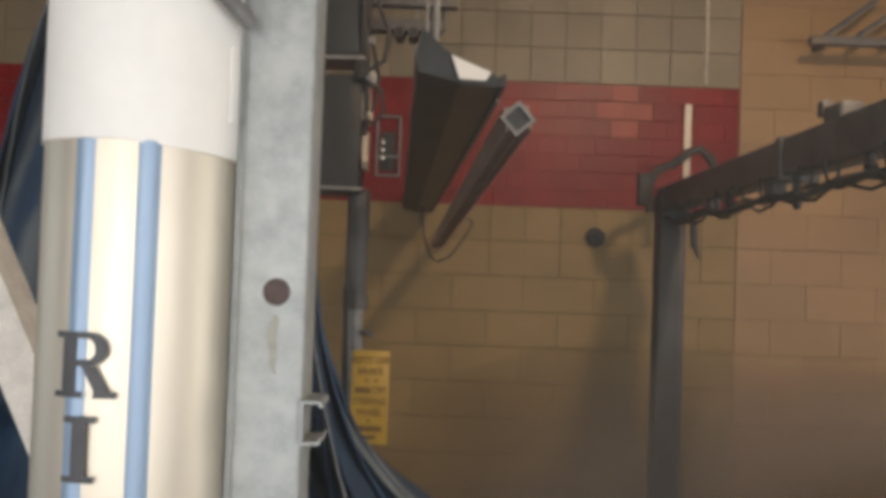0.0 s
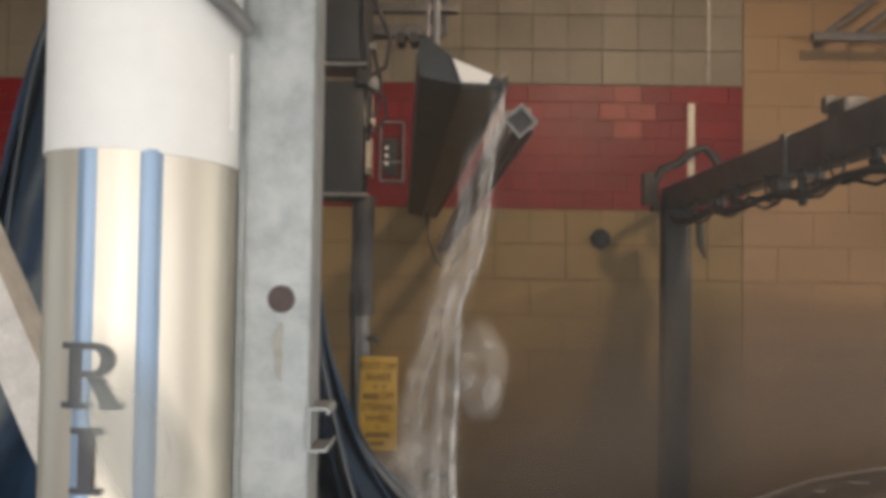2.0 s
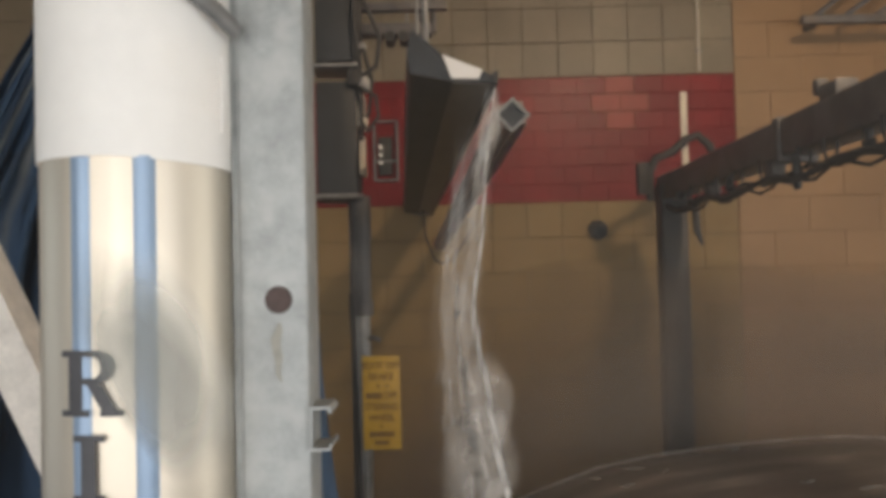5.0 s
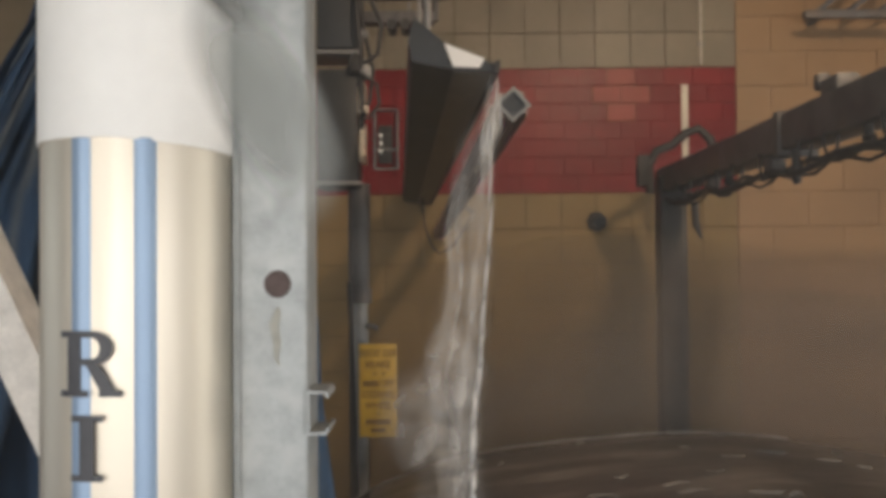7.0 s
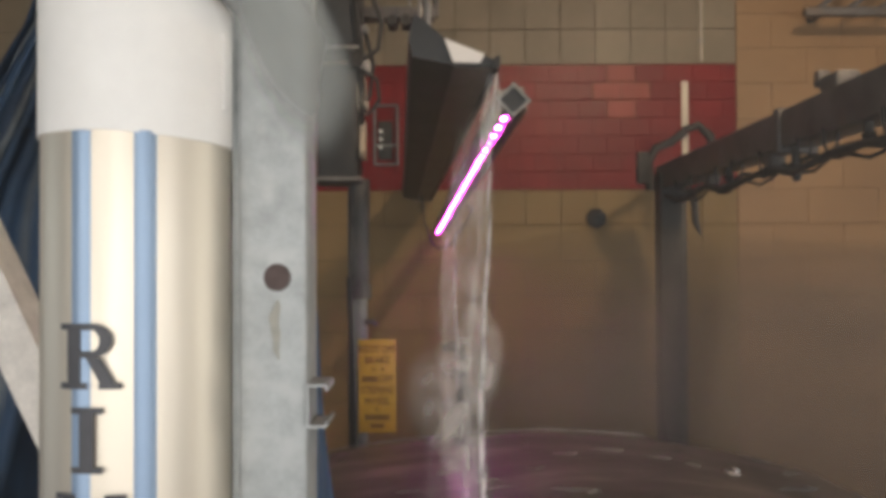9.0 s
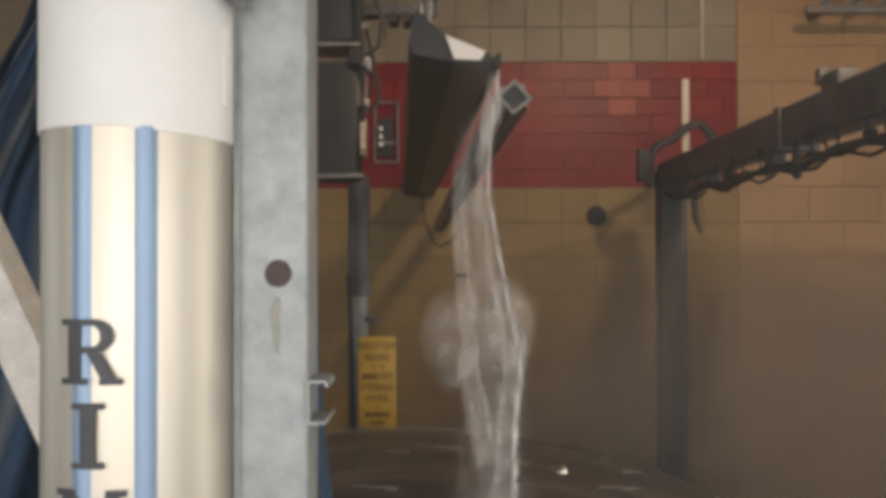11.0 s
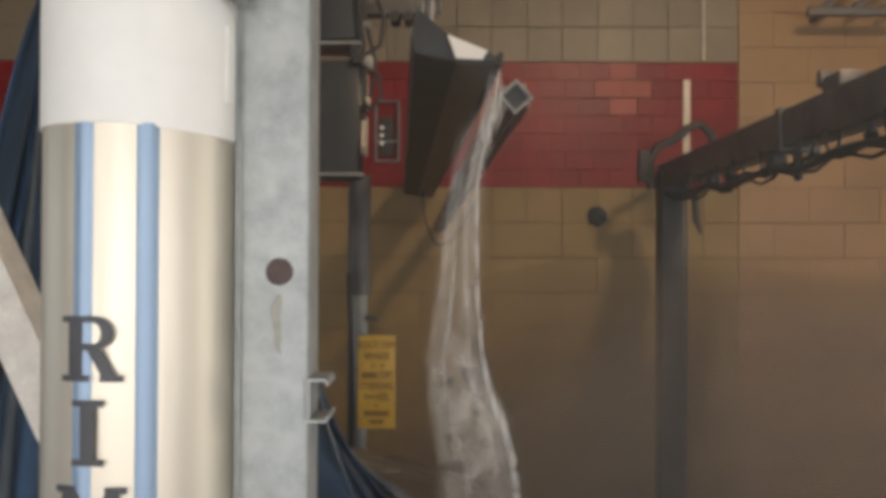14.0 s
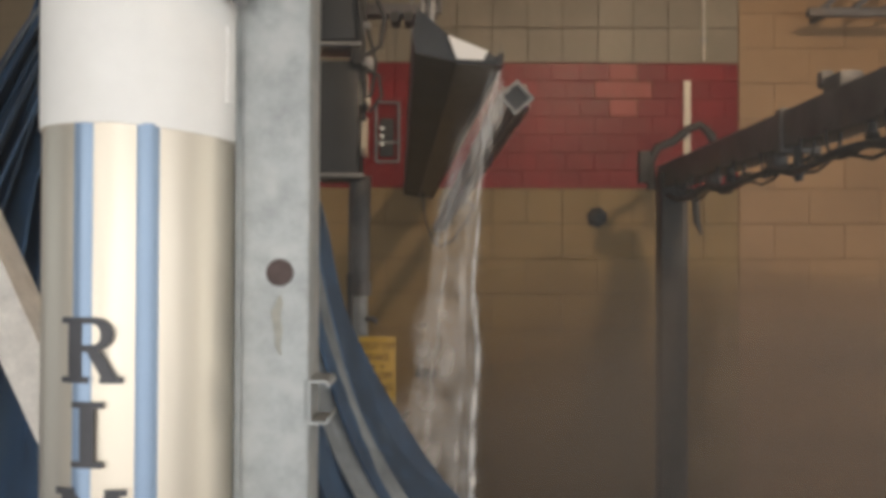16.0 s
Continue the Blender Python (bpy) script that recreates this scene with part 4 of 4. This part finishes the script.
for r in range(3):
    for c in range(14):
        lay("tile", ME_CREAM, EDGE - T * (c + 0.5), TOP_RED + T * (r + 0.5))
HC = (TOP_RED - LOW_RED) / 7
for r in range(7):
    for c in range(18):
        x, z = EDGE - BW * (c + 0.5) - (0 if r % 2 else BW / 2), TOP_RED - HC * (r + 0.5)
        worn = (r, c) in ((0, 3), (1, 3), (1, 4), (2, 3))
        lay("brick", ME_PINK if worn else ME_RED, x, z)
for r in range(1, 8, 2):
    lay("block", ME_TANSQ, EDGE - T / 2, LOW_RED - T * (r + 0.5))
for r in range(0, 7, 2):
    lay("brick", ME_HALF, EDGE - BW / 4, TOP_RED - HC * (r + 0.5))
for c in range(13):
    lay("block", ME_TANSQ, EDGE - T * (c + 0.5), LOW_RED - T * 0.5)
for r in range(1, 8):
    for c in range(7):
        lay("block", ME_TAN, EDGE - T * (2 * c + 1) - (T if r % 2 else 0), LOW_RED - T * (r + 0.5))
for r in range(-5, 8):
    for c in range(3):
        lay("block", ME_OCHRE, EDGE + T * (2 * c + 1) + (T if r % 2 else 0) + 0.002, LOW_RED - T * (r + 0.5))


# the rest of the wall's pieces, out to both ends
def rest():
    bm = B()

    def quad(x0, x1, z0, z1):
        g = 0.002
        vs = [bm.verts.new(p) for p in ((x0 + g, FAR + 0.001, z0 + g), (x1 - g, FAR + 0.001, z0 + g), (x1 - g, FAR + 0.001, z1 - g), (x0 + g, FAR + 0.001, z1 - g))]
        vb = [bm.verts.new(v.co + Vector((0, 0.008, 0))) for v in vs]
        bm.faces.new(vs)
        for k in range(4):
            bm.faces.new((vs[k], vb[k], vb[(k + 1) % 4], vs[(k + 1) % 4]))
    return bm, quad


bm, quad = rest()
for r in range(4):
    for c in range(14 if r < 3 else 0, 48):
        quad(EDGE - T * (c + 1), EDGE - T * c, TOP_RED + T * r, TOP_RED + T * (r + 1))
tagged(part("tile_field", bm, M_CREAM, wall_far, smooth=False), kind="stuff")
bm, quad = rest()
for r in range(7):
    for c in range(18, 58):
        o = 0 if r % 2 else BW / 2
        quad(EDGE - BW * (c + 1) - o, EDGE - BW * c - o, TOP_RED - HC * (r + 1), TOP_RED - HC * r)
tagged(part("brick_field", bm, M_RED, wall_far, smooth=False), kind="stuff")
bm, quad = rest()
for r in range(11):
    for c in range(7, 24):
        o = T if r % 2 else 0
        quad(EDGE - T * (2 * c + 2) - o, EDGE - T * 2 * c - o, LOW_RED - T * (r + 1), LOW_RED - T * r)
    if r >= 8:
        for c in range(7):
            o = T if r % 2 else 0
            quad(EDGE - T * (2 * c + 2) - o, EDGE - T * 2 * c - o, LOW_RED - T * (r + 1), LOW_RED - T * r)
tagged(part("block_field", bm, M_TAN, wall_far, smooth=False), kind="stuff")
bm, quad = rest()
for r in range(-8, 11):
    for c in range(3 if -5 <= r < 8 else 0, 14):
        o = T if r % 2 else 0
        quad(EDGE + 0.002 + T * 2 * c + o, EDGE + 0.002 + T * (2 * c + 2) + o, LOW_RED - T * (r + 1), LOW_RED - T * r)
    if r % 2:
        quad(EDGE + 0.002, EDGE + 0.002 + T, LOW_RED - T * (r + 1), LOW_RED - T * r)
tagged(part("block_field", bm, M_OCHRE, wall_far, smooth=False), kind="stuff")

# ---- what moves ----
STOP = 14.4
FLASH = ((0.8, 0.0333, "violet"), (2.2, 0.0333, "magenta"), (6.2, 0.1, "violet"), (7.6, 0.0333, "violet"), (8.9, 0.1333, "magenta"), (11.7, 0.0333, "violet"))


def motions():
    # the car is drawn along at a steady pace and halts near the end
    def car_at(t):
        return pose(0.25 - 0.2355 * (min(t, STOP) - 9.2), CY, 0)
    walk(car, [(t, car_at(t)) for t in (0, 4, 8, 12, 13.5, 14.2, 14.4, 14.6, 15, 16)])
    # the brush turns once in about two seconds
    ts = [k * 0.2 for k in range(73)] + [14.6, 15.2, 16.0]
    walk(brush, [(t, pose(BX, BY, BZ, 0, 0, -178.2 * (min(t, STOP) - 1.46))) for t in ts])
    for n, o in enumerate(LONG):
        walk(o, [(t, pose(0, 0, 0, 0, a, 0)) for t, a in ((0, 24), (8.8, 24), (10.8, 2 * n - 2), (13.8, n), (14.4, 12), (16, 12))])
    # the lamp strips turn their lit side out for the flashes
    for o, at, colour in LAMPS:
        rows, base = [(0.0, pose(*at))], 0
        for f, hold, side in FLASH:
            if side != colour:
                continue
            for dt, a in ((-0.1, 0), (-0.0667, 60), (-0.0333, 120), (0, 180), (hold, 180), (hold + 0.0333, 240), (hold + 0.0667, 300), (hold + 0.1, 360)):
                rows.append((f + dt, pose(*at, 0, 0, base + a)))
            base += 360
        walk(o, rows + [(16.0, pose(*at, 0, 0, base))])
    # the blurred drop on the glass rises slowly past the column
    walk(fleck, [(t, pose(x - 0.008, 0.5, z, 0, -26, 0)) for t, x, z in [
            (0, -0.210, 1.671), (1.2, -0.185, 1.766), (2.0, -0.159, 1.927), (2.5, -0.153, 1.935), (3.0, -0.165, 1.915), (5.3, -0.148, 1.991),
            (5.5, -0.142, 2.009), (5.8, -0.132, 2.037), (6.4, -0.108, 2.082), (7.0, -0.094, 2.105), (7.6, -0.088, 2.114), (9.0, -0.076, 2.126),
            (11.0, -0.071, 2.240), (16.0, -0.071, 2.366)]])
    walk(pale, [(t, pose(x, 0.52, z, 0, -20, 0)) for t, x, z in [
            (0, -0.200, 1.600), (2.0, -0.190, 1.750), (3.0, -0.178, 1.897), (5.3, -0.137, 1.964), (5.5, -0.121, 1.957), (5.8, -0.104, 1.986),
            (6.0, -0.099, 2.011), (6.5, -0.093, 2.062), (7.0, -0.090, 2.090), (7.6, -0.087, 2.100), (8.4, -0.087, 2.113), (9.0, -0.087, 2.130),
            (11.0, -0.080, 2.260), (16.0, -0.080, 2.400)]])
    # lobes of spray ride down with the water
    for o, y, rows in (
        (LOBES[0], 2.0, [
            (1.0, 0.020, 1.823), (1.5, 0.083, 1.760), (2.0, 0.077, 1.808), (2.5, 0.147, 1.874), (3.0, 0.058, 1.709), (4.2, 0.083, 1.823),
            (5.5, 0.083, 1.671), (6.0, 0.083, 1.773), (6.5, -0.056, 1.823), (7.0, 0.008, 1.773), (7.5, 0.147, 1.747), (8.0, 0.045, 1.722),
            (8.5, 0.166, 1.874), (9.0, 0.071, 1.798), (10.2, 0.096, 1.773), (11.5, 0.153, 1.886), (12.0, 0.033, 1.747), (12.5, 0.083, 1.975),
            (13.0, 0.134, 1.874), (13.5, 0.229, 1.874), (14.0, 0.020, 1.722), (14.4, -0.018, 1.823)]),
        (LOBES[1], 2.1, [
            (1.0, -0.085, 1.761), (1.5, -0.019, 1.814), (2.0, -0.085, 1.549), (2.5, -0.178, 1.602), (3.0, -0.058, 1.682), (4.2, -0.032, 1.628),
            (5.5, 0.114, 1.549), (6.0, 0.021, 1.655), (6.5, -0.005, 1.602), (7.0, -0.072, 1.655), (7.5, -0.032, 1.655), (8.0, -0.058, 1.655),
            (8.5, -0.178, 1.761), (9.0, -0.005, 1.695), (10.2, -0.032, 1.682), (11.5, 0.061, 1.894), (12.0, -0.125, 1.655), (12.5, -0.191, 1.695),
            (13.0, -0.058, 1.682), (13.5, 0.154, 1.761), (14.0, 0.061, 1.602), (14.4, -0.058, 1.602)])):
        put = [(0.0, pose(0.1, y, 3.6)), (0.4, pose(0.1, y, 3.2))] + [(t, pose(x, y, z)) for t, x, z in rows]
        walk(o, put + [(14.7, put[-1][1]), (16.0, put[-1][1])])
    for n, o in enumerate(PUFFS):
        c = o.location.copy()
        low = 0.3 if n == 1 else 0.0        # the low sheet of shade comes up as the car arrives
        walk(o, [(t, pose(c.x + 0.10 * math.sin(t * 0.6 + n), c.y, c.z + 0.07 * math.cos(t * 0.5 + 2 * n) - low * max(0, 1 - t / 2))) for t in range(17)])
    # streams: at first held inside the trough, then falling and swaying; offsets to the right at four depths of fall
    edge = [(0.5, 0.085, 0.076, 0.076, 0.076), (1.0, 0.081, 0.053, 0.049, 0.043), (1.5, 0.073, 0.061, 0.045, 0.025), (2.0, 0.061, 0.014, 0.003, -0.004),
            (2.5, 0.088, 0.096, 0.123, 0.101), (3.0, 0.081, 0.081, 0.100, 0.112), (4.2, 0.078, 0.060, 0.070, 0.080), (5.5, 0.058, 0.026, 0.030, 0.083),
            (6.0, 0.061, 0.022, 0.011, 0.014), (6.5, 0.077, 0.073, 0.088, 0.100), (7.0, 0.080, 0.065, 0.049, 0.033), (7.5, 0.061, 0.053, 0.042, 0.061)]
    edge += [(8.0, 0.069, 0.085, 0.123, 0.155), (8.5, 0.088, 0.111, 0.146, 0.162), (9.0, 0.077, 0.069, 0.057, 0.053), (10.2, 0.075, 0.075, 0.080, 0.085),
             (11.5, 0.073, 0.120, 0.146, 0.120), (12.0, 0.038, -0.016, -0.039, -0.062), (12.5, 0.088, 0.077, 0.084, 0.080), (13.0, 0.091, 0.123, 0.203, 0.240),
             (13.5, 0.100, 0.159, 0.197, 0.256), (14.0, 0.049, 0.052, 0.059, 0.105), (14.4, 0.051, 0.042, 0.048, 0.033)]
    back = [(0.5, 0.032, -0.033, -0.012, -0.010), (1.0, 0.021, -0.033, 0.032, 0.021), (1.5, 0.005, -0.022, -0.039, -0.050), (2.0, 0.043, -0.022, -0.077, -0.100),
            (2.5, 0.021, -0.077, -0.159, -0.186), (3.0, 0.043, 0.032, 0.048, 0.059), (4.2, 0.030, 0.000, 0.010, 0.010), (5.5, 0.032, 0.010, 0.021, 0.032),
            (6.0, 0.059, 0.005, 0.005, -0.012), (6.5, 0.059, 0.005, -0.050, -0.022), (7.0, 0.024, 0.031, -0.018, 0.009), (7.5, 0.043, 0.054, 0.032, -0.012)]
    back += [(8.0, 0.024, 0.009, -0.120, -0.075), (8.5, 0.032, -0.131, -0.213, -0.240), (9.0, 0.032, 0.010, 0.021, 0.032), (10.2, 0.040, 0.020, 0.030, 0.040),
             (11.5, 0.048, 0.059, 0.086, 0.141), (12.0, 0.075, 0.010, 0.059, 0.032), (12.5, 0.059, -0.050, -0.186, -0.251), (13.0, 0.030, 0.040, 0.012, 0.030),
             (13.5, 0.076, 0.097, 0.141, 0.195), (14.0, 0.024, 0.009, -0.020, 0.024), (14.4, 0.005, -0.020, -0.050, -0.062)]
    for o, kind, depth, z, k in STREAMS:
        # the four depths of fall, and the way that the line through them leans at this piece's height
        levels = [2 + depth * q for q in (0.062, -0.025, -0.119, -0.214)]

        def across(row, h):
            a, b, c, d = row[1:]
            pts = [(levels[3] - 0.2, 1.5 * d - 0.5 * c), (levels[3], d), (levels[2], c), (levels[1], b), (levels[0], a), (2.37 if kind != "back" else 2.25, first)]
            return sum(float(np.interp(h + e, [p[0] for p in pts], [p[1] for p in pts])) for e in (-0.05, -0.025, 0, 0.025, 0.05)) / 5
        rows = []
        for ra, rb in zip(edge, back):
            if kind == "edge":
                first, row = 0.096, ra
            elif kind == "back":
                first, row = 0.045, rb
            else:
                first, row = 0.080, (ra[0],) + tuple(0.55 * p * depth / LIP + 0.45 * q * depth / BACK for p, q in zip(ra[1:], rb[1:]))
            x, slope = across(row, z), (across(row, z + 0.03) - across(row, z - 0.03)) / 0.06
            rows.append((row[0], pose(x, depth, z + 0.02 * math.sin(7 * row[0] + k), 0, math.degrees(math.atan(slope)), 0)))
        inside = pose(-0.01, depth + 0.2, 2.40, 90, 0, 0)
        start = [(0.0, inside), (0.3 + 0.022 * k, inside), (0.4 + 0.024 * k, pose(0.09 if kind != "back" else 0.04, depth, min(2.3, z + 0.3), 0, 0, 0))]
        fallen = [(max(t, 0.52 + 0.026 * k), m) if t == 0.5 else (t, m) for t, m in rows]
        walk(o, start + fallen + [(14.7, rows[-1][1]), (16.0, rows[-1][1])])
    for k, (o, (x, y, z)) in enumerate(THREADS):
        inside, out = pose(x - 0.09, y + 0.1, 2.40, 90, 0, 0), pose(x, y, z)
        walk(o, [(0.0, inside), (0.24, inside), (0.4, out), (2.0, pose(x - 0.004, y, z + 0.02)), (7.0, pose(x + 0.003, y, z - 0.01)), (12.0, out), (14.4, out), (16.0, out)])


motions()
